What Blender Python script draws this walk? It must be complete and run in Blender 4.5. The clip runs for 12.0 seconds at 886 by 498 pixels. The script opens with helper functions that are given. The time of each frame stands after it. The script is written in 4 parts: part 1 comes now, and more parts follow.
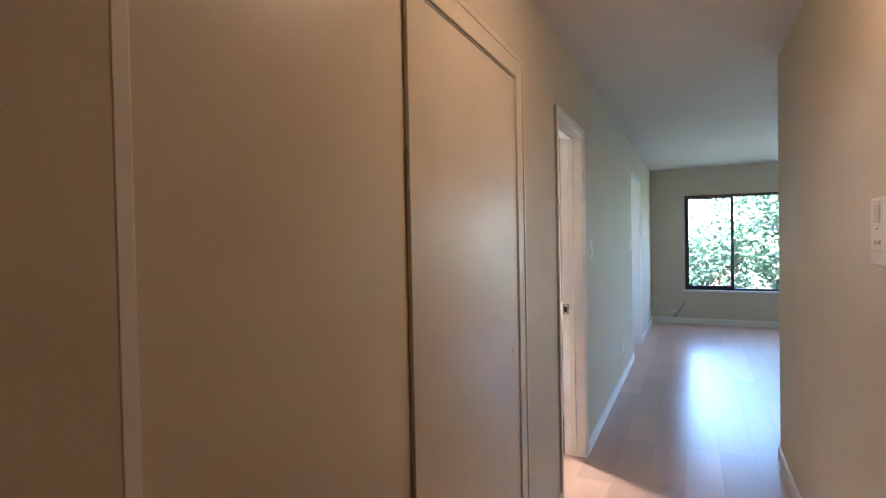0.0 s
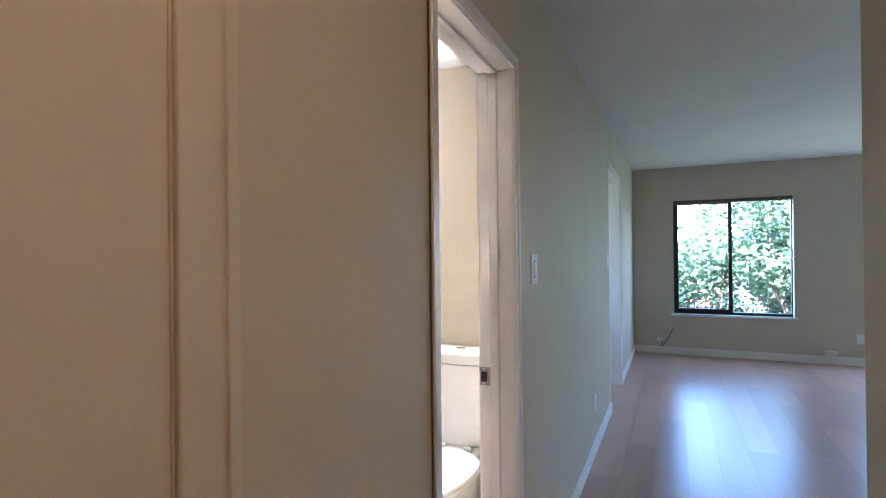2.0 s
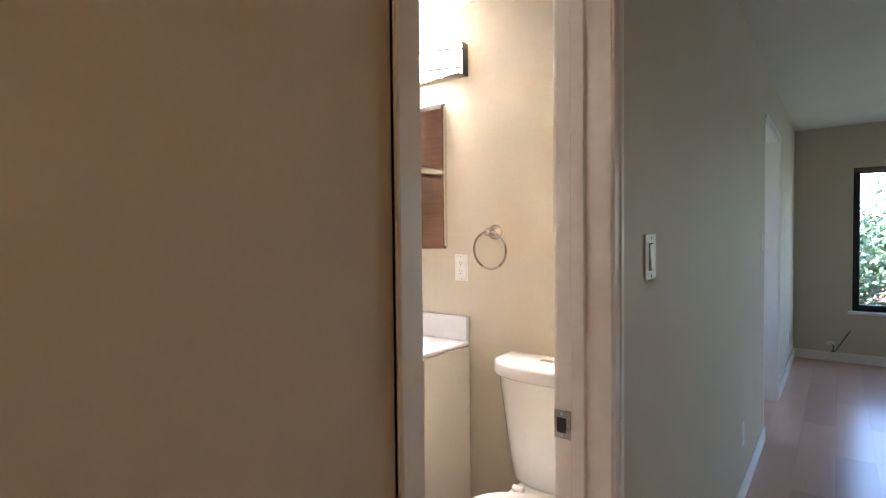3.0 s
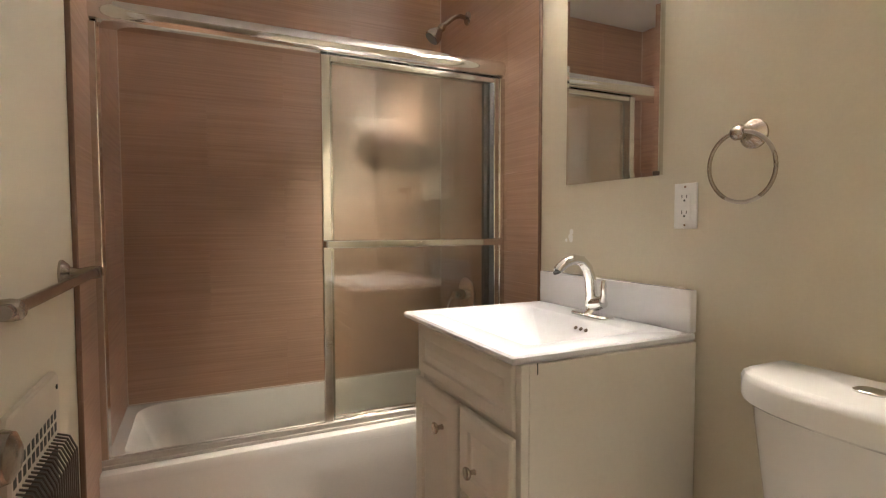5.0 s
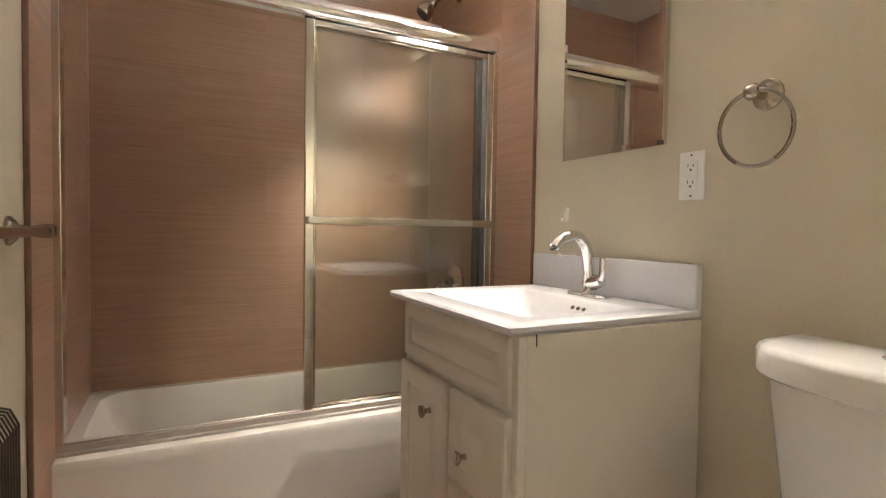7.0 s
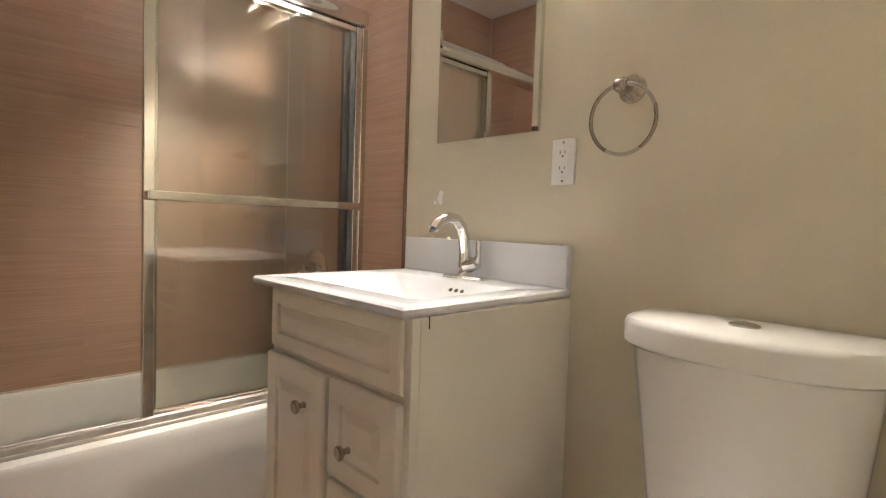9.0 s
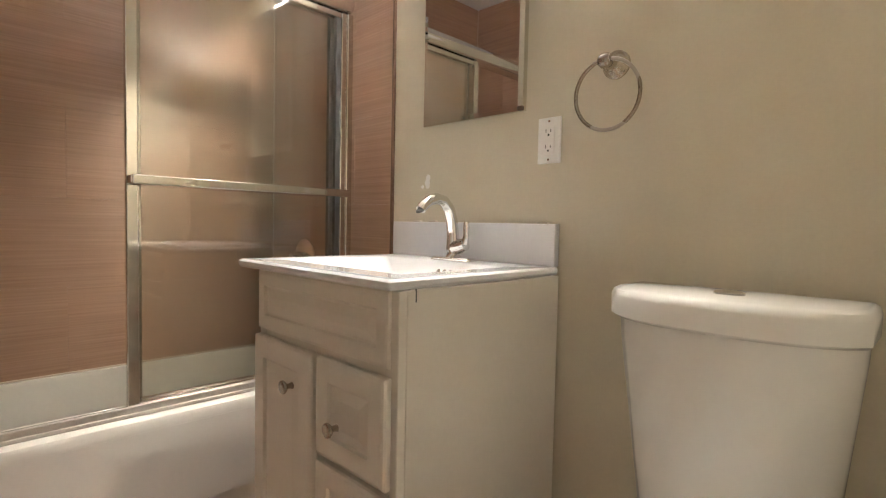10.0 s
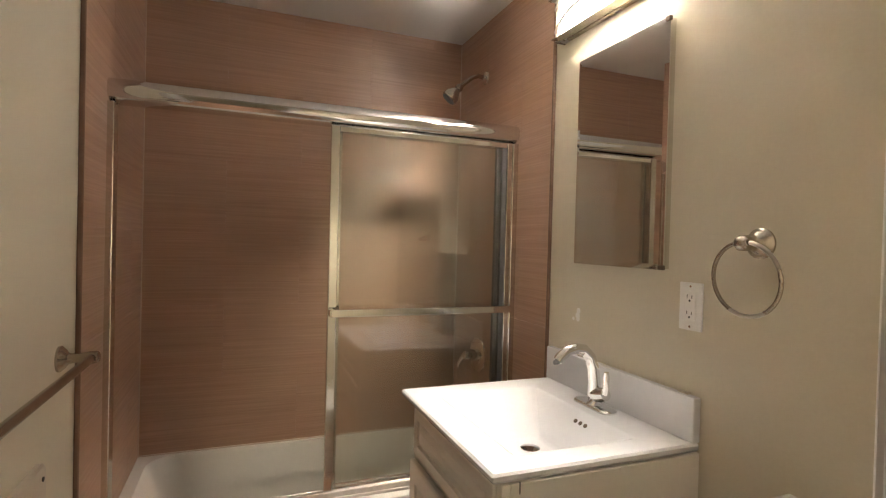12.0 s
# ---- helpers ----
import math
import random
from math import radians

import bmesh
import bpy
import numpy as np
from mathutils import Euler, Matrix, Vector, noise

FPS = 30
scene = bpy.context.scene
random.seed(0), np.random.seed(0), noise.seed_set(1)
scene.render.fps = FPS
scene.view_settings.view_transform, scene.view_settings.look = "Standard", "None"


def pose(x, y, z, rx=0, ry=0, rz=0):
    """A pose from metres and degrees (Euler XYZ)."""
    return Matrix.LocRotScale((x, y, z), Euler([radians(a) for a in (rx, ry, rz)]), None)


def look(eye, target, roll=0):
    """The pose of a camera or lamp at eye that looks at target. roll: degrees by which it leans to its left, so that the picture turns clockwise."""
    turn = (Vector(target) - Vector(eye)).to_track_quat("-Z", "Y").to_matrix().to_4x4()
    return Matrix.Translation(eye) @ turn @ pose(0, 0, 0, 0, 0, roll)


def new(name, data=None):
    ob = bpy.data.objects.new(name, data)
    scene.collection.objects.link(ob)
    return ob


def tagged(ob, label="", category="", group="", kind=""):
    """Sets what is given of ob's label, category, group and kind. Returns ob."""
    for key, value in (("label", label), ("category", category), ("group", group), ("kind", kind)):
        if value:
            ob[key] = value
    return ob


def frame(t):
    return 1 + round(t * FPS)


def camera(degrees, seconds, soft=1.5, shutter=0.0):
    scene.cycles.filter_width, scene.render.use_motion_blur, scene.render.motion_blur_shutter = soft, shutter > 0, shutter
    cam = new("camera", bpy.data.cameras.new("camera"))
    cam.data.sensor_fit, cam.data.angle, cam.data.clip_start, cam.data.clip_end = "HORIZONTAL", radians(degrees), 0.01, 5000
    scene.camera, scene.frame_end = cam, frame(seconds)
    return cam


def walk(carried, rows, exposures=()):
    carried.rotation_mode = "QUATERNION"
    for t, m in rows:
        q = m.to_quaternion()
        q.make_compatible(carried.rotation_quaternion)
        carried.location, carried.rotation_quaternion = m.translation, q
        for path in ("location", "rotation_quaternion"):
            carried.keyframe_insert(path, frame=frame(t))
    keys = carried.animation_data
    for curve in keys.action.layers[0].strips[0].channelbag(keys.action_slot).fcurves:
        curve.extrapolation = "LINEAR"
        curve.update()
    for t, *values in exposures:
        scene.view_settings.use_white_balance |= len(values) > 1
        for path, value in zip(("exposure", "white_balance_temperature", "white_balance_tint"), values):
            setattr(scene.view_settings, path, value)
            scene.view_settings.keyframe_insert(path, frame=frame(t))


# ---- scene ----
cam = camera(81.5, 12.0, soft=1.2)
PATH = [
    (0, (0.097, -0.092, 1.385), (-0.779, 1.706, 1.351), -1.1),
    (0.5, (0.028, 0.265, 1.381), (-0.601, 2.163, 1.334), -0.8),
    (1, (0.016, 0.634, 1.375), (-0.66, 2.516, 1.338), -0.5),
    (1.5, (-0.015, 1.045, 1.383), (-0.695, 2.927, 1.379), -0.7),
    (2, (-0.017, 1.448, 1.377), (-0.837, 3.272, 1.386), -0.6),
    (2.5, (-0.057, 1.784, 1.369), (-1.085, 3.5, 1.344), -0.1),
    (3, (-0.144, 2.098, 1.364), (-1.363, 3.683, 1.309), -0.6),
    (3.3, (-0.192, 2.272, 1.353), (-1.554, 3.736, 1.286), -0.2),
    (3.4, (-0.226, 2.318, 1.346), (-1.629, 3.74, 1.258), 0.3),
    (3.5, (-0.234, 2.375, 1.34), (-1.681, 3.752, 1.257), 0.5),
    (3.7, (-0.287, 2.457, 1.326), (-1.799, 3.762, 1.233), 0.7),
    (5.3, (-0.554, 2.828, 1.139), (-2.374, 3.651, 1.056), -0.1),
    (5.5, (-0.568, 2.829, 1.119), (-2.388, 3.657, 1.042), -0.0),
    (6, (-0.585, 2.833, 1.083), (-2.396, 3.683, 1.023), 0.4),
    (6.5, (-0.597, 2.83, 1.075), (-2.405, 3.683, 1.011), 0.7),
    (7, (-0.617, 2.832, 1.081), (-2.396, 3.742, 1.011), 0.9),
    (7.2, (-0.63, 2.832, 1.083), (-2.386, 3.784, 1.011), 1.0),
    (9, (-0.716, 2.8, 1.055), (-2.15, 4.193, 0.96), 1.9),
    (9.5, (-0.715, 2.8, 1.042), (-2.122, 4.219, 0.953), 1.5),
    (10, (-0.709, 2.808, 1.005), (-2.119, 4.226, 0.911), 1.2),
    (10.5, (-0.685, 2.828, 1.01), (-2.14, 4.197, 0.915), 1.1),
    (11, (-0.652, 2.867, 1.116), (-2.179, 4.157, 1.04), 0.7),
    (11.5, (-0.601, 2.919, 1.269), (-2.249, 4.053, 1.222), 1.0),
    (12, (-0.514, 2.913, 1.359), (-2.378, 3.639, 1.332), 1.5),
]
EXPOSURES = [(0, 5.2, 5350, 16), (1, 5.05, 4950, 17), (1.5, 5.05, 5000, 17), (2.5, 4.7, 5450, 18), (3.3, 4.35, 6000, 20), (3.7, 4.15, 6100, 18), (5.3, 3.43, 6150, 14), (6.5, 3.48, 6150, 14), (9, 3.6, 6050, 13), (10.5, 3.6, 6050, 13), (11.2, 3.45, 6200, 14), (12, 3.2, 6350, 14)]
walk(cam, [(t, look(eye, target, roll)) for t, eye, target, roll in PATH], EXPOSURES)

# ---- world, sun ----
world = bpy.data.worlds.new("sky")
scene.world = world
world.use_nodes = True
wn = world.node_tree
sky = wn.nodes.new("ShaderNodeTexSky")
sky.sky_type, sky.sun_disc = "NISHITA", False
sky.sun_elevation, sky.sun_rotation = radians(48), radians(160)
wn.links.new(sky.outputs["Color"], wn.nodes["Background"].inputs["Color"])
wn.nodes["Background"].inputs["Strength"].default_value = 0.11
sun_data = bpy.data.lights.new("sun", "SUN")
sun_data.energy, sun_data.angle, sun_data.color = 3.3, radians(0.5), (1, 0.95, 0.87)
sun = new("sun", sun_data)
sun.matrix_world = look((4, -12, 20), (0, 0, 0))
day_data = bpy.data.lights.new("daylight", "AREA")
day_data.shape, day_data.size, day_data.size_y, day_data.energy, day_data.color = "RECTANGLE", 1.36, 1.84, 0.46, (0.55, 0.76, 1.0)
day = new("daylight", day_data)
day.matrix_world = look((2.8, 8.87, 1.05), (2.4, 6.0, 0.6))
SHADE_GLOW, BULB_GLOW, HALL_GLOW = 2.0, 480.0, 0.95
WARM = (1.0, 0.95, 0.86)


# ---- materials ----
def material(name, c1, c2=None, rough=0.5, metal=0.0, scale=6.0, fine=90.0, bump=0.05, rough_var=0.1, piece=0.0, coat=0.0, spec=0.5, stretch=(1, 1, 1), brushed=0.0):
    """Two scales of colour variation, uneven gloss and fine relief."""
    m = bpy.data.materials.new(name)
    m.use_nodes = True
    n, l = m.node_tree.nodes, m.node_tree.links
    p = n["Principled BSDF"]
    c2 = c2 or tuple(c * 0.9 for c in c1)
    geo, mp = n.new("ShaderNodeNewGeometry"), n.new("ShaderNodeMapping")
    mp.inputs["Scale"].default_value = stretch
    l.new(geo.outputs["Position"], mp.inputs["Vector"])
    info = n.new("ShaderNodeObjectInfo")
    if piece:
        sh = n.new("ShaderNodeVectorMath")
        sh.operation = "SCALE"
        sh.inputs[0].default_value = (7.3, 5.1, 3.7)
        l.new(info.outputs["Random"], sh.inputs["Scale"])
        l.new(sh.outputs[0], mp.inputs["Location"])
    big, small = n.new("ShaderNodeTexNoise"), n.new("ShaderNodeTexNoise")
    for t, sc, det in ((big, scale, 4), (small, fine, 3)):
        t.inputs["Scale"].default_value, t.inputs["Detail"].default_value = sc, det
        l.new(mp.outputs[0], t.inputs["Vector"])
    add = n.new("ShaderNodeMath")
    add.operation = "MULTIPLY_ADD"
    add.inputs[1].default_value = 0.45
    l.new(small.outputs["Fac"], add.inputs[0])
    half = n.new("ShaderNodeMath")
    half.operation = "MULTIPLY"
    half.inputs[1].default_value = 0.6
    l.new(big.outputs["Fac"], half.inputs[0])
    l.new(half.outputs[0], add.inputs[2])
    ramp = n.new("ShaderNodeMapRange")
    ramp.inputs["From Min"].default_value, ramp.inputs["From Max"].default_value = 0.32, 0.72
    l.new(add.outputs[0], ramp.inputs["Value"])
    mix = n.new("ShaderNodeMix")
    mix.data_type = "RGBA"
    mix.inputs["A"].default_value, mix.inputs["B"].default_value = (*c1, 1), (*c2, 1)
    l.new(ramp.outputs[0], mix.inputs["Factor"])
    out = mix.outputs["Result"]
    if piece:
        hsv = n.new("ShaderNodeHueSaturation")
        vr = n.new("ShaderNodeMapRange")
        vr.inputs["To Min"].default_value, vr.inputs["To Max"].default_value = 1 - piece, 1 + piece
        l.new(info.outputs["Random"], vr.inputs["Value"])
        l.new(vr.outputs[0], hsv.inputs["Value"])
        l.new(out, hsv.inputs["Color"])
        out = hsv.outputs["Color"]
    l.new(out, p.inputs["Base Color"])
    rr = n.new("ShaderNodeMapRange")
    rr.inputs["To Min"].default_value, rr.inputs["To Max"].default_value = max(0.02, rough - rough_var / 2), rough + rough_var / 2
    l.new(big.outputs["Fac"], rr.inputs["Value"])
    l.new(rr.outputs[0], p.inputs["Roughness"])
    p.inputs["Metallic"].default_value = metal
    p.inputs["Coat Weight"].default_value = coat
    p.inputs["Specular IOR Level"].default_value = spec
    if brushed:
        tan = n.new("ShaderNodeTangent")
        tan.direction_type, tan.axis = "RADIAL", "Z"
        l.new(tan.outputs[0], p.inputs["Tangent"])
        p.inputs["Anisotropic"].default_value, p.inputs["Anisotropic Rotation"].default_value = brushed, 0.25
    if bump:
        b = n.new("ShaderNodeBump")
        b.inputs["Strength"].default_value, b.inputs["Distance"].default_value = bump, 0.004
        l.new(small.outputs["Fac"], b.inputs["Height"])
        l.new(b.outputs[0], p.inputs["Normal"])
    return m


def glow(name, color, strength):
    m = bpy.data.materials.new(name)
    m.use_nodes = True
    p = m.node_tree.nodes["Principled BSDF"]
    p.inputs["Base Color"].default_value = (0.8, 0.8, 0.78, 1)
    p.inputs["Emission Color"].default_value = (*color, 1)
    p.inputs["Emission Strength"].default_value = strength
    return m


def pane_glass(name, tint, gloss, haze, rough=0.0, least=0.03):
    """Thin clear glass: see-through, a share of mirror gloss and a film of haze."""
    m = bpy.data.materials.new(name)
    m.use_nodes = True
    n, l = m.node_tree.nodes, m.node_tree.links
    tr, gl, df = n.new("ShaderNodeBsdfTransparent"), n.new("ShaderNodeBsdfGlossy"), n.new("ShaderNodeBsdfDiffuse")
    tr.inputs["Color"].default_value = (*tint, 1)
    gl.inputs["Roughness"].default_value = rough
    df.inputs["Color"].default_value = (0.6, 0.6, 0.52, 1)
    tex, rg = n.new("ShaderNodeTexNoise"), n.new("ShaderNodeMapRange")
    tex.inputs["Scale"].default_value = 3.0
    rg.inputs["To Min"].default_value, rg.inputs["To Max"].default_value = haze * 0.4, haze * 1.6
    l.new(tex.outputs["Fac"], rg.inputs["Value"])
    a, b = n.new("ShaderNodeMixShader"), n.new("ShaderNodeMixShader")
    l.new(rg.outputs[0], a.inputs[0])
    l.new(tr.outputs[0], a.inputs[1])
    l.new(df.outputs[0], a.inputs[2])
    lw, fr = n.new("ShaderNodeLayerWeight"), n.new("ShaderNodeMapRange")
    lw.inputs["Blend"].default_value = 0.2
    fr.inputs["To Min"].default_value, fr.inputs["To Max"].default_value = least, gloss
    l.new(lw.outputs["Facing"], fr.inputs["Value"])
    l.new(fr.outputs[0], b.inputs[0])
    l.new(a.outputs[0], b.inputs[1])
    l.new(gl.outputs[0], b.inputs[2])
    l.new(b.outputs[0], n["Material Output"].inputs["Surface"])
    return m


WALL = material("beige_wall_paint", (0.60, 0.545, 0.425), (0.565, 0.51, 0.39), 0.62, scale=2.0, fine=160, bump=0.035, spec=0.3)
CEIL = material("white_ceiling_paint", (0.74, 0.72, 0.69), (0.69, 0.67, 0.64), 0.7, scale=2.5, fine=140, bump=0.2)
TRIM = material("white_trim_paint", (0.80, 0.78, 0.74), (0.75, 0.73, 0.69), 0.35, scale=4, fine=60, bump=0.04)
CLOSET = material("cream_closet_paint", (0.66, 0.60, 0.48), (0.61, 0.55, 0.43), 0.38, scale=3, fine=120, bump=0.03, spec=0.25, rough_var=0.02)
CABINET = material("cream_cabinet_paint", (0.75, 0.71, 0.63), (0.71, 0.67, 0.59), 0.38, scale=4, fine=90, bump=0.03)
WOOD = material("laminate_wood", (0.545, 0.345, 0.24), (0.515, 0.32, 0.22), 0.28, scale=2.2, fine=9, bump=0.004, rough_var=0.0, piece=0.12, stretch=(14, 0.7, 14), spec=0.5)
TILE = material("brown_striated_tile", (0.44, 0.275, 0.185), (0.315, 0.18, 0.115), 0.38, scale=1.5, fine=2.6, bump=0.05, piece=0.03, stretch=(1.5, 1.5, 110), spec=0.8, brushed=0.65)
GROUT = material("brown_grout", (0.37, 0.225, 0.15), rough=0.5, fine=200)
PORCELAIN = material("white_porcelain", (0.80, 0.79, 0.76), (0.78, 0.77, 0.74), 0.08, bump=0.0, rough_var=0.03)
TUBMAT = material("white_tub_enamel", (0.70, 0.67, 0.62), (0.67, 0.64, 0.59), 0.2, bump=0.0)
MARBLE = material("white_cultured_marble", (0.70, 0.70, 0.715), (0.67, 0.67, 0.685), 0.07, bump=0.0, rough_var=0.04)
CHROME = material("polished_chrome", (0.83, 0.82, 0.80), rough=0.06, metal=1.0, bump=0.0, rough_var=0.03)
SATIN = material("satin_aluminium", (0.74, 0.72, 0.67), (0.72, 0.70, 0.66), 0.09, 1.0, scale=3, fine=40, bump=0.02, stretch=(1, 1, 14))
TRACK = material("dull_aluminium", (0.62, 0.58, 0.53), rough=0.5, metal=1.0, fine=60, bump=0.02)
NICKEL = material("brushed_nickel", (0.45, 0.40, 0.345), (0.38, 0.335, 0.29), 0.27, 1.0, fine=150, bump=0.03)
BRONZE = material("dark_bronze_metal", (0.16, 0.12, 0.09), rough=0.4, metal=0.8)
EDGE = material("dark_brown_edge_trim", (0.17, 0.095, 0.06), rough=0.4)
DARK = material("dark_recess", (0.02, 0.018, 0.016), rough=0.7)
GASKET = material("grey_rubber_gasket", (0.10, 0.10, 0.10), rough=0.6)
BLACKFRAME = material("black_window_frame", (0.018, 0.02, 0.024), rough=0.4)
PLASTIC = material("white_plastic", (0.80, 0.79, 0.76), rough=0.3, bump=0.0)
IVORY = material("ivory_plastic", (0.72, 0.64, 0.53), rough=0.4, bump=0.0)
MIRROR = material("mirror_silver", (0.90, 0.90, 0.88), (0.90, 0.90, 0.88), 0.02, 1.0, bump=0.0, rough_var=0.0)
HEATER = material("beige_heater_enamel", (0.50, 0.44, 0.35), rough=0.45)
WIRE = material("dark_wire", (0.10, 0.085, 0.075), rough=0.4, metal=0.7)
GLASS = pane_glass("shower_glass", (0.98, 0.982, 0.96), 0.4, 0.008, least=0.045)
WINGLASS = pane_glass("window_glass", (0.96, 0.98, 0.98), 0.3, 0.01)
SHADE = glow("lit_opal_shade", WARM, SHADE_GLOW)
BULB = glow("lit_bulb", (1, 0.90, 0.74), BULB_GLOW)
DOME = glow("lit_hall_dome", (1, 0.60, 0.31), HALL_GLOW)
BARK = material("brown_bark", (0.14, 0.10, 0.07), rough=0.9, fine=40, bump=0.8)
LEAF = material("green_leaves", (0.035, 0.075, 0.04), (0.11, 0.165, 0.085), 0.4, scale=1.2, fine=9, bump=0.0)
GRASS = material("dry_grass_ground", (0.05, 0.07, 0.03), (0.09, 0.09, 0.05), 0.9, scale=0.5, fine=8)
STUCCO = material("grey_stucco", (0.42, 0.40, 0.38), rough=0.9)
ROOFING = material("red_brown_roofing", (0.30, 0.14, 0.11), rough=0.8)
CABLE = material("black_cable", (0.02, 0.02, 0.02), rough=0.5, bump=0.0)
PLASTER = material("fresh_wall_patch", (0.80, 0.78, 0.74), rough=0.6)


# ---- builders ----
def put(name, bm, mat, parent=None, smooth=False):
    me = bpy.data.meshes.new(name)
    bmesh.ops.recalc_face_normals(bm, faces=bm.faces)
    bm.to_mesh(me)
    bm.free()
    me.materials.append(mat)
    if smooth:
        me.polygons.foreach_set("use_smooth", [True] * len(me.polygons))
        me.set_sharp_from_angle(angle=radians(40))
    ob = new(name, me)
    ob.parent = parent
    return ob


def part(name, bm, mat, parent, label="", smooth=False):
    return tagged(put(name, bm, mat, parent, smooth), label)


def thing(name, label, category, group="", at=(0, 0, 0)):
    ob = new(name)
    ob.empty_display_size = 0.05
    return tagged(ob, label, category, group)


def structure(name, bm, mat, label, category, smooth=False):
    return tagged(put(name, bm, mat, None, smooth), label, category, "", "structure")


def box(x0, x1, y0, y1, z0, z1, bevel=0.0, seg=2, bm=None):
    one = bmesh.new()
    bmesh.ops.create_cube(one, size=1)
    for v in one.verts:
        v.co = ((x0 + x1) / 2 + v.co.x * (x1 - x0), (y0 + y1) / 2 + v.co.y * (y1 - y0), (z0 + z1) / 2 + v.co.z * (z1 - z0))
    if bevel:
        bmesh.ops.bevel(one, geom=one.edges[:], offset=bevel, segments=seg, profile=0.5, affect="EDGES")
    return join(bm, one)


def join(bm, one):
    if bm is None:
        return one
    me = bpy.data.meshes.new("tmp")
    one.to_mesh(me)
    bm.from_mesh(me)
    bpy.data.meshes.remove(me)
    one.free()
    return bm


def lathe(profile, seg=24, m=None, bm=None):
    """A body turned round z from (radius, height) pairs, then moved by m."""
    one = bmesh.new()
    rings = []
    for r, z in profile:
        rings.append([one.verts.new((max(r, 1e-4) * math.cos(2 * math.pi * i / seg), max(r, 1e-4) * math.sin(2 * math.pi * i / seg), z)) for i in range(seg)])
    for a, b in zip(rings, rings[1:]):
        for i in range(seg):
            one.faces.new((a[i], a[(i + 1) % seg], b[(i + 1) % seg], b[i]))
    one.faces.new(rings[0][::-1])
    one.faces.new(rings[-1])
    if m is not None:
        one.transform(m)
    return join(bm, one)


def tube(pts, r, seg=12, bm=None, closed=False, flat=1.0):
    """A round bar along points; r may be one radius or one for each point."""
    one = bmesh.new()
    pts = [Vector(p) for p in pts]
    radii = r if isinstance(r, (list, tuple)) else [r] * len(pts)
    rings = []
    up = Vector((0.0123, 0.031, 1)).normalized()
    n = len(pts)
    for i, p in enumerate(pts):
        a = pts[(i - 1) % n] if closed or i else pts[0]
        b = pts[(i + 1) % n] if closed or i < n - 1 else pts[-1]
        d = (b - a).normalized()
        u = d.cross(up)
        u = u.normalized() if u.length > 0.05 else d.cross(Vector((1, 0, 0))).normalized()
        w = u.cross(d)
        rings.append([one.verts.new(p + radii[i] * (u * math.cos(2 * math.pi * k / seg) + w * flat * math.sin(2 * math.pi * k / seg))) for k in range(seg)])
    pairs = list(zip(rings, rings[1:])) + ([(rings[-1], rings[0])] if closed else [])
    for a, b in pairs:
        for k in range(seg):
            one.faces.new((a[k], a[(k + 1) % seg], b[(k + 1) % seg], b[k]))
    if not closed:
        one.faces.new(rings[0][::-1])
        one.faces.new(rings[-1])
    return join(bm, one)


def loft(rings, cap=True):
    """Skin over rings of equal length."""
    one = bmesh.new()
    vs = [[one.verts.new(p) for p in ring] for ring in rings]
    for a, b in zip(vs, vs[1:]):
        for k in range(len(a)):
            one.faces.new((a[k], a[(k + 1) % len(a)], b[(k + 1) % len(a)], b[k]))
    if cap:
        one.faces.new(vs[0][::-1])
        one.faces.new(vs[-1])
    return one


def rounded(x0, x1, y0, y1, z, r, seg=6):
    """A ring: a rectangle with round corners at height z."""
    pts = []
    for cx, cy, a0 in ((x1 - r, y1 - r, 0), (x0 + r, y1 - r, 90), (x0 + r, y0 + r, 180), (x1 - r, y0 + r, 270)):
        for i in range(seg + 1):
            a = radians(a0 + 90 * i / seg)
            pts.append((cx + r * math.cos(a), cy + r * math.sin(a), z))
    return pts


def wall(name, axis, a, b, u0, u1, z0, z1, holes, mat, label):
    """A wall between the planes a and b of an axis, from u0 to u1, with openings (u0, u1, z0, z1) through it."""
    us = sorted({u0, u1, *(h[0] for h in holes), *(h[1] for h in holes)})
    bm = bmesh.new()
    for p, q in zip(us, us[1:]):
        hs = sorted((h[2], h[3]) for h in holes if h[0] <= p and h[1] >= q)
        z = z0
        spans = []
        for lo, hi in hs:
            if lo > z:
                spans.append((z, lo))
            z = hi
        if z < z1:
            spans.append((z, z1))
        for lo, hi in spans:
            box(a, b, p, q, lo, hi, bm=bm) if axis == "x" else box(p, q, a, b, lo, hi, bm=bm)
    bmesh.ops.remove_doubles(bm, verts=bm.verts, dist=1e-5)
    seen, dead = {}, []
    for f in bm.faces:
        key = tuple(sorted(v.index for v in f.verts))
        if key in seen:
            dead += [f, seen[key]]
        seen[key] = f
    bmesh.ops.delete(bm, geom=list(set(dead)), context="FACES_ONLY")
    return structure(name, bm, mat, label, "wall")


# ---- plan ----
HALL_X, HALL_IN = -0.525, -0.65       # hall face and bathroom face of the wall with the doors
RIGHT_X, RIGHT_END = 0.563, 3.60
FAR_Y, EAST_X, BACK_Y = 8.83, 3.9, -1.6
NORTH, SOUTH, SHOWER = 3.915, 2.525, -2.88
HALL_H, BATH_H = 2.44, 2.335
DOOR_A, DOOR_B, DOOR_H = 2.550, 3.175, 2.01
CL_A, CL_B, CL_H = 0.298, 1.859, 2.026
OP_A, OP_B, OP_H = 6.02, 6.97, 2.08
WIN = (-0.03, 1.30, 0.535, 2.005)

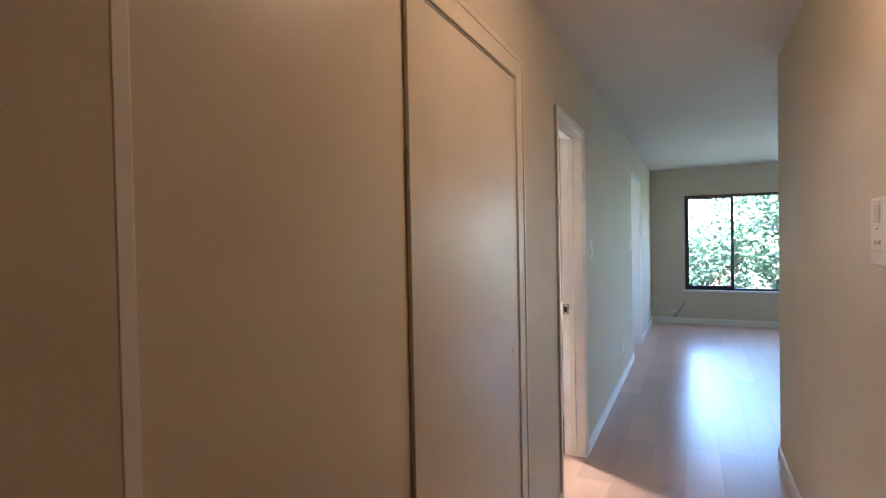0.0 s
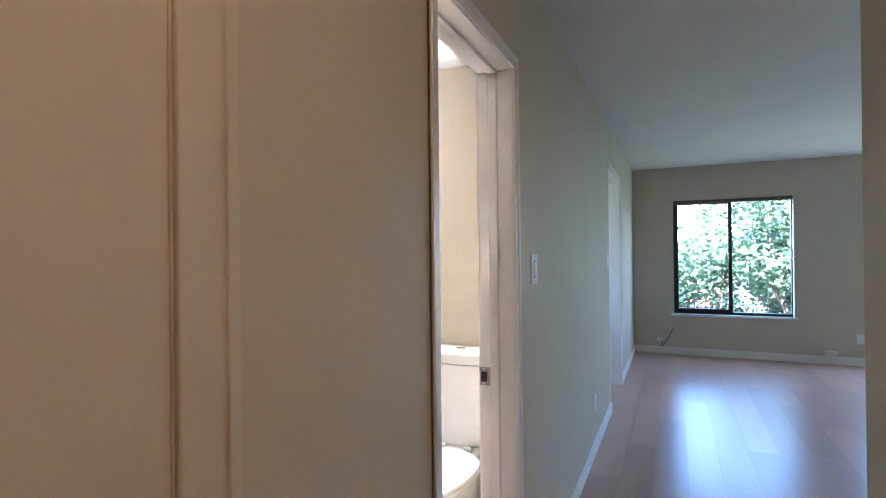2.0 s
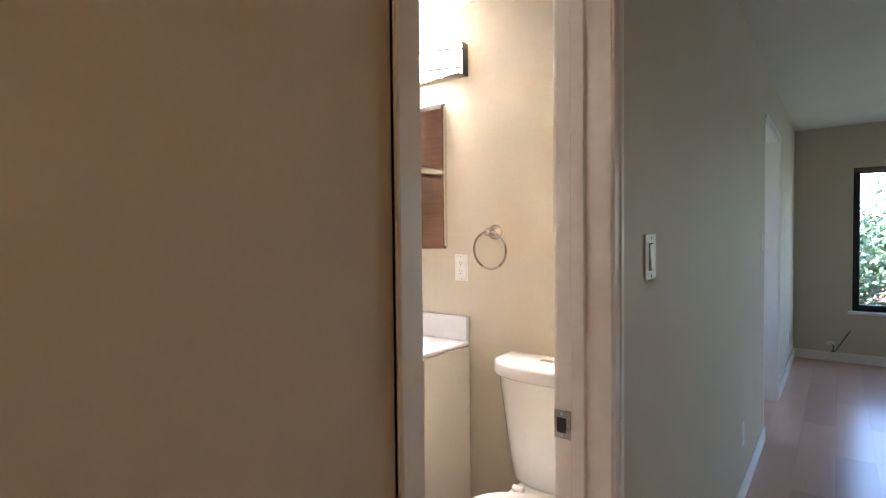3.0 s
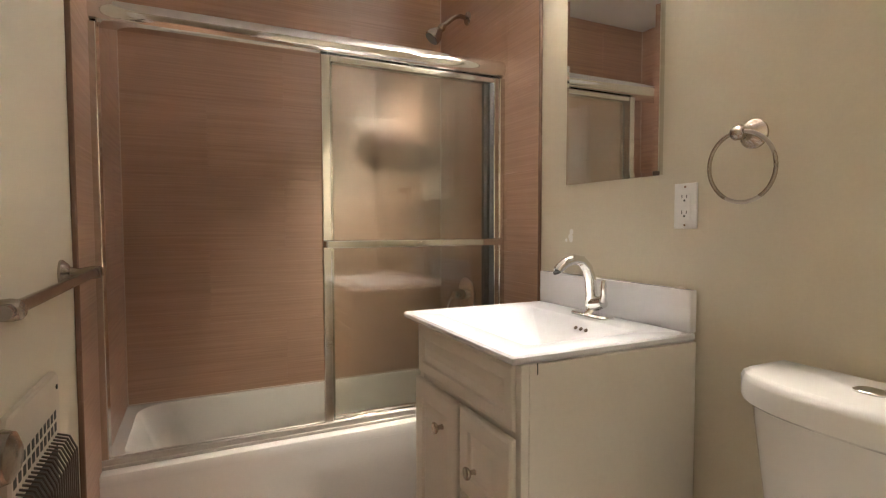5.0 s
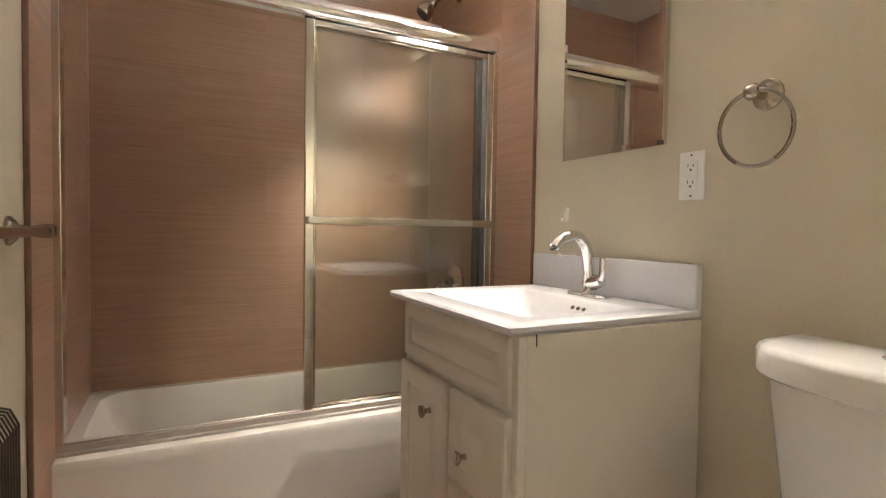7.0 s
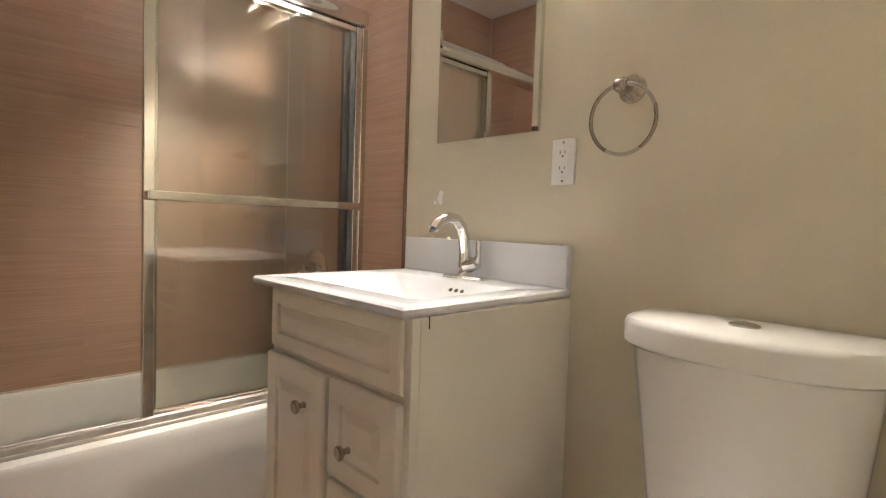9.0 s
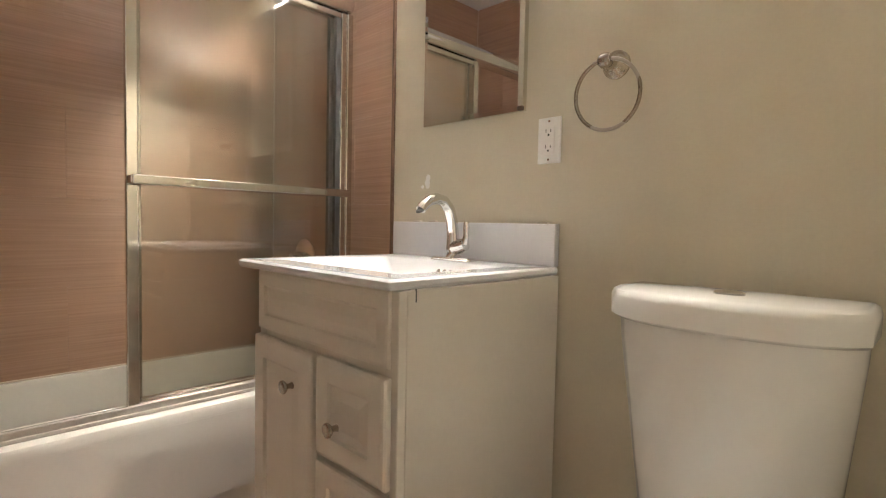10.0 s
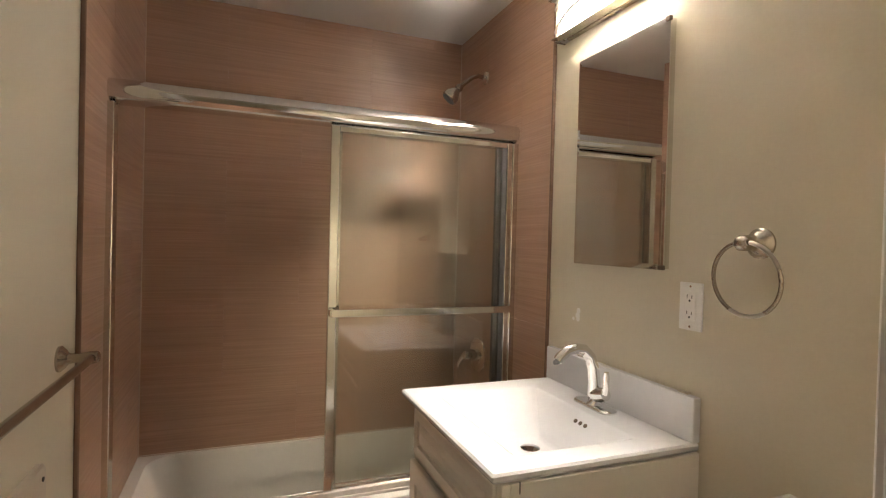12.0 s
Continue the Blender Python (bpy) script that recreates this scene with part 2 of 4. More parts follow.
wall("wall_west", "x", HALL_IN, HALL_X, BACK_Y, FAR_Y, 0, HALL_H, [(CL_A, CL_B, 0, CL_H), (DOOR_A - 0.02, DOOR_B + 0.02, 0, DOOR_H + 0.02), (OP_A, OP_B, 0, OP_H)], WALL, "beige painted wall with closet, door and passage openings")
wall("wall_right", "x", RIGHT_X, RIGHT_X + 0.12, BACK_Y, RIGHT_END, 0, HALL_H, [], WALL, "beige painted hall wall ending at the living room")
wall("wall_living_south", "y", RIGHT_END - 0.12, RIGHT_END, RIGHT_X + 0.12, EAST_X, 0, HALL_H, [], WALL, "beige painted living room wall behind the hall")
wall("wall_far", "y", FAR_Y, FAR_Y + 0.16, HALL_IN, EAST_X + 0.12, 0, HALL_H, [WIN, (2.05, 3.55, 0.05, 2.05)], WALL, "beige painted wall with a sliding window")
wall("wall_east", "x", EAST_X, EAST_X + 0.12, RIGHT_END - 0.12, FAR_Y, 0, HALL_H, [], WALL, "beige painted living room side wall")
wall("wall_back", "y", BACK_Y - 0.12, BACK_Y, HALL_IN, RIGHT_X + 0.12, 0, HALL_H, [], WALL, "beige painted wall at the hall entrance")
wall("wall_bath_north", "y", NORTH, NORTH + 0.12, SHOWER - 0.12, HALL_IN, 0, HALL_H, [], WALL, "beige painted bathroom wall behind vanity and toilet")
wall("wall_bath_south", "y", SOUTH - 0.12, SOUTH, SHOWER - 0.12, HALL_IN, 0, HALL_H, [], WALL, "beige painted bathroom wall with heater and towel bar")
wall("wall_shower_back", "x", SHOWER - 0.12, SHOWER, SOUTH, NORTH, 0, HALL_H, [], WALL, "shower wall behind the bathtub")
wall("wall_closet_back", "x", -1.32, -1.20, 0.20, SOUTH - 0.12, 0, HALL_H, [], WALL, "plain closet back wall")
wall("wall_closet_side", "y", 0.08, 0.20, -1.32, HALL_IN, 0, HALL_H, [], WALL, "plain closet side wall")
wall("wall_passage_south", "y", OP_A - 0.12, OP_A - 0.004, -1.9, HALL_IN, 0, HALL_H, [], WALL, "beige painted passage wall")
wall("wall_passage_north", "y", OP_B + 0.004, OP_B + 0.12, -1.9, HALL_IN, 0, HALL_H, [], WALL, "beige painted passage wall")
# unseen end wall; its bare opening is added to light the passage jamb
wall("wall_passage_end", "x", -2.02, -1.9, OP_A - 0.12, OP_B + 0.12, 0, HALL_H, [(6.12, 6.86, 0.7, 2.05)], WALL, "unseen beige painted wall closing the passage, with an opening added for daylight")
structure("ceiling_hall", box(-2.02, EAST_X + 0.12, BACK_Y - 0.12, FAR_Y + 0.16, HALL_H, HALL_H + 0.14), CEIL, "white painted hall and living room ceiling", "ceiling")
structure("ceiling_bathroom", box(SHOWER, HALL_IN, SOUTH, NORTH, BATH_H, HALL_H - 0.004), CEIL, "white painted lowered bathroom ceiling", "ceiling")
structure("roof_slab", box(-3.2, EAST_X + 0.4, BACK_Y - 0.3, FAR_Y + 0.35, HALL_H + 0.14, HALL_H + 0.4), STUCCO, "flat grey roof slab above the flat", "roof")
floor = structure("floor", box(-3.1, EAST_X + 0.12, BACK_Y - 0.12, FAR_Y + 0.16, -0.2, -0.009), DARK, "reddish brown laminate plank floor", "floor")


# ---- trim ----
def casing(bm, face, ya, yb, h, w, side):
    """Door trim on the x face, stepping out to one side: two legs and a head, with a raised outer bead."""
    for x0, x1, inset in ((face, face + side * 0.008, 0.0), (face, face + side * 0.013, w * 0.62)):
        lo, hi = min(x0, x1), max(x0, x1)
        box(lo, hi, ya - w, ya - inset, 0, h + w, 0.002, 1, bm)
        box(lo, hi, yb + inset, yb + w, 0, h + w, 0.002, 1, bm)
        box(lo, hi, ya - inset, yb + inset, h + inset, h + w, 0.002, 1, bm)
    return bm


def jambs(bm, ya, yb, h, x0, x1, t=0.018):
    box(x0, x1, ya - t, ya, 0, h, 0.002, 1, bm)
    box(x0, x1, yb, yb + t, 0, h, 0.002, 1, bm)
    box(x0, x1, ya - t, yb + t, h, h + t, 0.002, 1, bm)
    return bm


door_frame = thing("door_frame_1", "white painted bathroom door frame with stop and casing", "door frame")
door_frame["kind"] = "structure"
part("casing", casing(bmesh.new(), HALL_X, DOOR_A - 0.004, DOOR_B + 0.004, DOOR_H + 0.004, 0.044, 1), TRIM, door_frame)
part("inner_casing", casing(bmesh.new(), HALL_IN, DOOR_A - 0.004, DOOR_B + 0.004, DOOR_H + 0.004, 0.058, -1), TRIM, door_frame)
part("jamb", jambs(bmesh.new(), DOOR_A, DOOR_B, DOOR_H, HALL_IN - 0.002, HALL_X + 0.002), TRIM, door_frame)
st = bmesh.new()
for y0, y1 in ((DOOR_A, DOOR_A + 0.012), (DOOR_B - 0.012, DOOR_B)):
    box(-0.612, -0.578, y0, y1, 0, DOOR_H, 0.003, 1, st)
box(-0.612, -0.578, DOOR_A + 0.012, DOOR_B - 0.012, DOOR_H - 0.012, DOOR_H, 0.003, 1, st)
part("door_stop", st, TRIM, door_frame)
strike = bmesh.new()
box(-0.655, -0.615, DOOR_B - 0.003, DOOR_B + 0.001, 0.90, 0.965, 0.0012, 1, strike)
plate = part("strike_plate", strike, NICKEL, door_frame, "brushed nickel strike plate")
part("latch_hole", box(-0.648, -0.626, DOOR_B - 0.0045, DOOR_B - 0.002, 0.914, 0.948), DARK, plate)
for z in (0.907, 0.957):
    part("screw", lathe([(0.0035, 0), (0.0035, 0.001)], 10, pose(-0.637, DOOR_B - 0.003, z, 90)), CHROME, plate)

# the open bathroom door, swung back to the south wall
door = thing("door_1", "white painted bathroom door standing open against the wall", "door")
door.matrix_world = pose(HALL_IN - 0.004, DOOR_A - 0.002, 0, 0, 0, -2.2)
part("leaf", box(-0.61, -0.003, -0.034, 0, 0.012, 1.995, 0.002, 1), TRIM, door)
knob = part("knob", lathe([(0.032, 0), (0.032, 0.006), (0.014, 0.011), (0.012, 0.03), (0.024, 0.036), (0.029, 0.048), (0.026, 0.058), (0.014, 0.064)], 24, pose(-0.54, 0.0, 0.935, -90)), NICKEL, door, "round brushed nickel door knob", True)
for z in (0.2, 1.0, 1.8):
    part("hinge", lathe([(0.006, -0.04), (0.006, 0.04)], 10, pose(-0.002, 0.004, z)), NICKEL, door)

passage = thing("door_frame_2", "white painted opening trim of the bedroom passage", "door frame")
passage["kind"] = "structure"
part("jamb", jambs(bmesh.new(), OP_A + 0.018, OP_B - 0.018, OP_H - 0.018, HALL_IN - 0.002, HALL_X + 0.002), TRIM, passage)
pc = bmesh.new()
for i0, d in ((0.0, 0.008), (0.036, 0.013)):
    box(HALL_X, HALL_X + d, OP_B - 0.018 + i0, OP_B + 0.045, 0, OP_H + 0.045, 0.002, 1, pc)
    box(HALL_X, HALL_X + d, OP_A - 0.01, OP_B - 0.018 + i0, OP_H - 0.018 + i0, OP_H + 0.045, 0.002, 1, pc)
part("casing", pc, TRIM, passage)

closet_frame = thing("closet_frame", "cream painted closet door frame with flat casing", "door frame")
closet_frame["kind"] = "structure"
cc = bmesh.new()
box(HALL_X, HALL_X + 0.010, CL_B - 0.014, CL_B + 0.072, 0, CL_H + 0.072, 0.003, 2, cc)
box(HALL_X, HALL_X + 0.010, CL_A - 0.018, CL_B - 0.014, CL_H - 0.012, CL_H + 0.072, 0.003, 2, cc)
box(HALL_X + 0.010, HALL_X + 0.014, CL_B + 0.052, CL_B + 0.072, 0, CL_H + 0.072, 0.002, 1, cc)
box(HALL_X + 0.010, HALL_X + 0.014, CL_A - 0.018, CL_B + 0.052, CL_H + 0.052, CL_H + 0.072, 0.002, 1, cc)

part("casing", cc, CLOSET, closet_frame)
# trim white here puts the light caught by the rounded corner into its colour
part("edge_bead", box(HALL_X - 0.012, HALL_X + 0.0015, CL_A - 0.008, CL_A + 0.0165, 0, CL_H - 0.012, 0.003, 3), TRIM, closet_frame, "corner bead, coloured paler for the light it catches")
part("jamb", jambs(bmesh.new(), CL_A + 0.016, CL_B - 0.016, CL_H - 0.016, HALL_IN, HALL_X + 0.001, 0.016), CLOSET, closet_frame)
part("track", box(-0.60, -0.535, CL_A + 0.016, CL_B - 0.016, CL_H - 0.0215, CL_H - 0.0165), DARK, closet_frame, "dark sliding door track")


def closet_door(x, y0, y1, pull):
    d = thing("closet_door", "cream painted flat sliding closet door, closed", "closet door", "sliding closet doors")
    part("leaf", box(x - 0.012, x, y0, y1, 0.012, CL_H - 0.022, 0.002, 2), CLOSET, d)
    part("finger_pull", lathe([(0.019, -0.001), (0.019, 0.0012), (0.015, 0.0014), (0.013, 0.0006)], 20, pose(x, pull, 0.96, 0, 90)), CLOSET, d, "small cream finger pull cup")
    return d


closet_door(-0.5355, CL_A + 0.018, 1.04, 0.42)
closet_door(-0.522, 1.003, CL_B - 0.019, 1.78)


def baseboard(x0, x1, y0, y1, h=0.095):
    bm = box(x0, x1, y0, y1, 0.0, h - 0.012, 0.002, 1)
    sx = 0.004 if x1 - x0 < 0.03 else 0
    sy = 0.004 if y1 - y0 < 0.03 else 0
    box(x0 + sx * 0.6, x1 - sx * 0.6, y0 + sy * 0.6, y1 - sy * 0.6, h - 0.012, h, 0.003, 2, bm)
    return structure("baseboard", bm, TRIM, "white painted wooden baseboard along the wall", "baseboard")


baseboard(HALL_X, HALL_X + 0.014, DOOR_B + 0.064, OP_A - 0.012)
baseboard(HALL_X, HALL_X + 0.014, OP_B + 0.047, FAR_Y - 0.016)
baseboard(HALL_X, 2.0, FAR_Y - 0.014, FAR_Y)
baseboard(RIGHT_X - 0.014, RIGHT_X, BACK_Y, RIGHT_END)
baseboard(HALL_X, HALL_X + 0.014, 1.92, DOOR_A - 0.064)
baseboard(-1.37, HALL_IN - 0.002, NORTH - 0.014, NORTH)

# ---- living room window ----
win = thing("window_1", "black aluminium sliding window with a white sill and folded blind", "window")
win["kind"] = "structure"
X0, X1, Z0, Z1 = WIN
fr = bmesh.new()
YF = FAR_Y + 0.055
box(X0, X1, YF, YF + 0.06, Z0, Z0 + 0.03, 0.003, 1, fr)
box(X0, X1, YF, YF + 0.06, Z1 - 0.03, Z1, 0.003, 1, fr)
box(X0, X0 + 0.028, YF, YF + 0.06, Z0 + 0.03, Z1 - 0.03, 0.003, 1, fr)
box(X1 - 0.018, X1, YF, YF + 0.06, Z0 + 0.03, Z1 - 0.03, 0.003, 1, fr)
part("window_frame", fr, BLACKFRAME, win)
MID = 0.63
sash = bmesh.new()
box(X0 + 0.028, X0 + 0.062, YF - 0.004, YF + 0.026, Z0 + 0.03, Z1 - 0.03, 0.003, 1, sash)
box(MID - 0.022, MID + 0.022, YF - 0.004, YF + 0.026, Z0 + 0.03, Z1 - 0.03, 0.003, 1, sash)
box(X0 + 0.062, MID - 0.022, YF - 0.004, YF + 0.026, Z0 + 0.03, Z0 + 0.066, 0.003, 1, sash)
box(X0 + 0.062, MID - 0.022, YF - 0.004, YF + 0.026, Z1 - 0.06, Z1 - 0.03, 0.003, 1, sash)
sash_ob = part("sash", sash, BLACKFRAME, win)
part("latch", box(MID - 0.012, MID + 0.016, YF - 0.03, YF - 0.004, 1.24, 1.33, 0.004, 2), BLACKFRAME, sash_ob)
for a, b in ((X0 + 0.06, MID - 0.02), (MID + 0.02, X1 - 0.016)):
    p = part("pane", box(a, b, YF + 0.03, YF + 0.034, Z0 + 0.03, Z1 - 0.03), WINGLASS, win)
    p.visible_shadow = False
part("window_sill", box(X0 - 0.03, X1 + 0.03, FAR_Y - 0.035, YF, Z0 - 0.028, Z0, 0.004, 2), TRIM, win)
rv = bmesh.new()
box(X0, X0 + 0.004, FAR_Y - 0.002, YF, Z0, Z1, bm=rv)
box(X1 - 0.006, X1, FAR_Y - 0.012, YF, Z0, Z1, bm=rv)
part("reveal", rv, TRIM, win)
part("blind_rail", box(X0 + 0.01, X1 - 0.012, FAR_Y + 0.01, FAR_Y + 0.05, Z1 - 0.045, Z1 - 0.005, 0.004, 2), BRONZE, win, "dark folded blind headrail")
slid = thing("window_2", "black framed sliding glass door letting in daylight", "window")
slid["kind"] = "structure"
f2 = bmesh.new()
for a, b in ((2.05, 2.10), (2.77, 2.83), (3.50, 3.55)):
    box(a, b, YF, YF + 0.06, 0.05, 2.05, 0.003, 1, f2)
box(2.05, 3.55, YF + 0.004, YF + 0.056, 0.05, 0.11, 0.003, 1, f2)
box(2.05, 3.55, YF + 0.004, YF + 0.056, 1.99, 2.05, 0.003, 1, f2)
part("window_frame", f2, BLACKFRAME, slid)
for a, b in ((2.10, 2.77), (2.83, 3.50)):
    part("pane", box(a, b, YF + 0.03, YF + 0.034, 0.11, 1.99), WINGLASS, slid).visible_shadow = False


# ---- wall plates ----
def plate_thing(name, label, category, w, h, kind):
    """A wall plate facing -y, centred at its origin, with its inserts."""
    t = thing(name, label, category)
    part("cover_plate", box(-w / 2, w / 2, -0.006, 0, -h / 2, h / 2, 0.002, 2), PLASTIC, t)
    if kind == "gfci":
        face = part("receptacle", box(-0.0165, 0.0165, -0.0085, -0.004, -0.034, 0.034, 0.001, 1), PLASTIC, t)
        for s in (-1, 1):
            cz = 0.0195 * s
            part("slot", box(-0.0085, -0.0065, -0.0088, -0.008, cz, cz + 0.0085), DARK, face)
            part("slot", box(0.0055, 0.0075, -0.0088, -0.008, cz, cz + 0.0075), DARK, face)
            part("ground_hole", lathe([(0.0028, 0), (0.0028, 0.0004)], 10, pose(0, -0.0084, cz - 0.006, 90)), DARK, face)
        part("button", box(-0.010, 0.0, -0.0092, -0.008, -0.0035, 0.0005, 0.0004, 1), PLASTIC, face)
        part("button", box(-0.010, 0.0, -0.0092, -0.008, 0.0015, 0.0055, 0.0004, 1), PLASTIC, face)
    elif kind == "rocker":
        part("rocker_frame", box(-0.018, 0.018, -0.0068, -0.004, -0.035, 0.035, 0.001, 1), GASKET, t)
        rk = box(-0.0165, 0.0165, -0.013, -0.004, -0.0325, 0.0325, 0.002, 1)
        for v in rk.verts:
            if v.co.y < -0.008:
                v.co.y += 0.005 * (v.co.z / 0.0325 if v.co.z > 0 else 0)
        part("rocker", rk, PLASTIC, t)
    else:
        for s in (-1, 1):
            part("socket", box(-0.014, 0.014, -0.008, -0.004, 0.02 * s - 0.012, 0.02 * s + 0.012, 0.003, 2), PLASTIC, t)
    for s in (-1, 1):
        part("screw", lathe([(0.003, 0), (0.003, 0.001)], 10, pose(0, -0.006, s * h * 0.42, 90)), CHROME, t)
    return t


plate_thing("wall_outlet", "white double power outlet on the bathroom wall", "outlet", 0.066, 0.114, "gfci").matrix_world = pose(-1.439, NORTH, 1.221)
plate_thing("light_switch", "white rocker light switch beside the bathroom door", "light switch", 0.086, 0.114, "rocker").matrix_world = pose(HALL_X, 3.448, 1.303, 0, 0, 90)
plate_thing("light_switch", "small white light switch near the passage", "light switch", 0.07, 0.115, "plain").matrix_world = pose(HALL_X, 5.88, 1.30, 0, 0, 90)
plate_thing("wall_outlet", "white power outlet low on the hall wall", "outlet", 0.07, 0.115, "plain").matrix_world = pose(HALL_X, 5.08, 0.33, 0, 0, 90)
plate_thing("wall_outlet", "white power outlet low beside the window wall", "outlet", 0.07, 0.115, "plain").matrix_world = pose(HALL_X, 8.3, 0.30, 0, 0, 90)
plate_thing("wall_outlet", "white blank plate on the window wall", "outlet", 0.07, 0.115, "plain").matrix_world = pose(1.93, FAR_Y, 0.31)
jack = thing("phone_jack", "white surface phone jack above the baseboard", "phone jack")
part("jack_box", box(1.59, 1.70, FAR_Y - 0.05, FAR_Y, 0.10, 0.16, 0.006, 2), PLASTIC, jack)
cable_plate = thing("cable_outlet", "small white cable outlet with a loose black cable", "cable outlet")
part("cover_plate", box(-0.235, -0.165, FAR_Y - 0.008, FAR_Y, 0.165, 0.205, 0.002, 1), PLASTIC, cable_plate)
part("loose_cable", tube([(-0.19 + 0.02 * math.sin(i * 0.8), FAR_Y - 0.02 - 0.012 * i, 0.185 - 0.02 * i) for i in range(5)] + [(-0.16 + 0.025 * i, FAR_Y - 0.07, 0.12 + 0.045 * i) for i in range(6)], 0.005, 8), CABLE, cable_plate, "black coaxial cable")

intercom = thing("intercom", "ivory plastic door intercom on the hall wall", "intercom")
IX, IY = RIGHT_X - 0.03, 0.08
part("housing", box(IX, RIGHT_X, 1.427 + IY, 1.607 + IY, 1.294, 1.476, 0.006, 2), IVORY, intercom)
for i in range(8):
    part("speaker_slot", box(IX - 0.0012, IX + 0.002, 1.525 + IY, 1.575 + IY, 1.410 + i * 0.006, 1.413 + i * 0.006), HEATER, intercom)
for y in (1.530 + IY, 1.560 + IY):
    part("button", box(IX - 0.004, IX + 0.002, y - 0.009, y + 0.009, 1.352, 1.364, 0.003, 2), HEATER, intercom)
part("printed_bar", box(IX - 0.0008, IX + 0.002, 1.54 + IY, 1.56 + IY, 1.392, 1.395), GASKET, intercom)
part("printed_bar", box(IX - 0.0008, IX + 0.002, 1.432 + IY, 1.602 + IY, 1.334, 1.3355), HEATER, intercom)

lamp = thing("hall_ceiling_light", "round lit opal dome light on the hall ceiling", "ceiling light")
part("base", lathe([(0.15, HALL_H - 0.03), (0.15, HALL_H)], 32, pose(0.14, 1.40, 0)), NICKEL, lamp)
part("dome", lathe([(0.01, HALL_H - 0.11), (0.06, HALL_H - 0.105), (0.105, HALL_H - 0.085), (0.13, HALL_H - 0.055), (0.138, HALL_H - 0.03)], 32, pose(0.14, 1.40, 0)), DOME, lamp, "lit opal glass dome", True)

# ---- bathtub ----
TUB_X, RIM = -2.235, 0.462
tub = thing("bathtub", "white enamel bathtub with a panelled apron in the tiled alcove", "bathtub")
a, b, c, d = SHOWER + 0.002, TUB_X, SOUTH + 0.002, NORTH - 0.002
rings = [rounded(a, b, c, d, RIM - 0.035, 0.012), rounded(a, b, c, d, RIM - 0.012, 0.012), rounded(a + 0.004, b - 0.004, c + 0.004, d - 0.004, RIM - 0.003, 0.012), rounded(a + 0.012, b - 0.012, c + 0.012, d - 0.012, RIM, 0.012),
         rounded(a + 0.03, b - 0.085, c + 0.05, d - 0.07, RIM, 0.10), rounded(a + 0.036, b - 0.095, c + 0.06, d - 0.078, RIM - 0.012, 0.10), rounded(a + 0.055, b - 0.12, c + 0.14, d - 0.09, 0.25, 0.11), rounded(a + 0.08, b - 0.14, c + 0.22, d - 0.10, 0.12, 0.10), rounded(a + 0.13, b - 0.18, c + 0.28, d - 0.14, 0.10, 0.08)]
bmt = loft(rings, False)
bmt.verts.ensure_lookup_table()
n_ring = len(rings[0])
bmt.faces.new([bmt.verts[i] for i in range(len(bmt.verts) - n_ring, len(bmt.verts))])
part("basin", bmt, TUBMAT, tub, smooth=True)
ap = box(b - 0.03, b - 0.008, c, d, 0, RIM - 0.034)
box(b - 0.012, b - 0.0003, c, d, 0.185, RIM - 0.0348, 0.0006, 1, ap)
box(b - 0.012, b - 0.001, c, c + 0.10, 0, 0.185, 0.004, 2, ap)
box(b - 0.012, b - 0.001, d - 0.10, d, 0, 0.185, 0.004, 2, ap)
part("apron", ap, TUBMAT, tub, smooth=True)
part("drain", lathe([(0.028, 0.1), (0.028, 0.104), (0.02, 0.105)], 20, pose(-2.56, 3.70, 0)), CHROME, tub)

# ---- shower enclosure ----
enc = thing("shower_enclosure", "satin aluminium sliding shower door frame with clear glass panels", "shower door")
SX = -2.30
def header_ring(y):
    nose = [(SX - 0.002 + 0.034 * math.cos(radians(a)), y, 1.786 + 0.034 * math.sin(radians(a))) for a in range(-80, 91, 17)]
    return [(SX - 0.002, y, 1.749)] + nose + [(SX - 0.010, y, 1.822), (SX - 0.035, y, 1.818), (SX - 0.035, y, 1.749)]


hd = loft([header_ring(SOUTH + 0.006), header_ring(NORTH - 0.010)])
part("header_rail", hd, CHROME, enc, "polished rounded header rail", True)
bt = box(SX - 0.035, SX + 0.030, SOUTH + 0.008, NORTH - 0.010, RIM, RIM + 0.012, 0.003, 2)
box(SX + 0.016, SX + 0.026, SOUTH + 0.008, NORTH - 0.010, RIM + 0.010, RIM + 0.030, 0.003, 2, bt)
box(SX - 0.012, SX - 0.006, SOUTH + 0.008, NORTH - 0.010, RIM + 0.010, RIM + 0.026, 0.002, 1, bt)
part("bottom_track", bt, TRACK, enc, "dull aluminium bottom track")
part("wall_jamb", box(SX - 0.030, SX + 0.024, SOUTH + 0.008, SOUTH + 0.030, RIM + 0.012, 1.748, 0.003, 2), SATIN, enc)
part("wall_jamb", box(SX - 0.030, SX + 0.024, NORTH - 0.034, NORTH - 0.010, RIM + 0.012, 1.748, 0.003, 2), SATIN, enc)


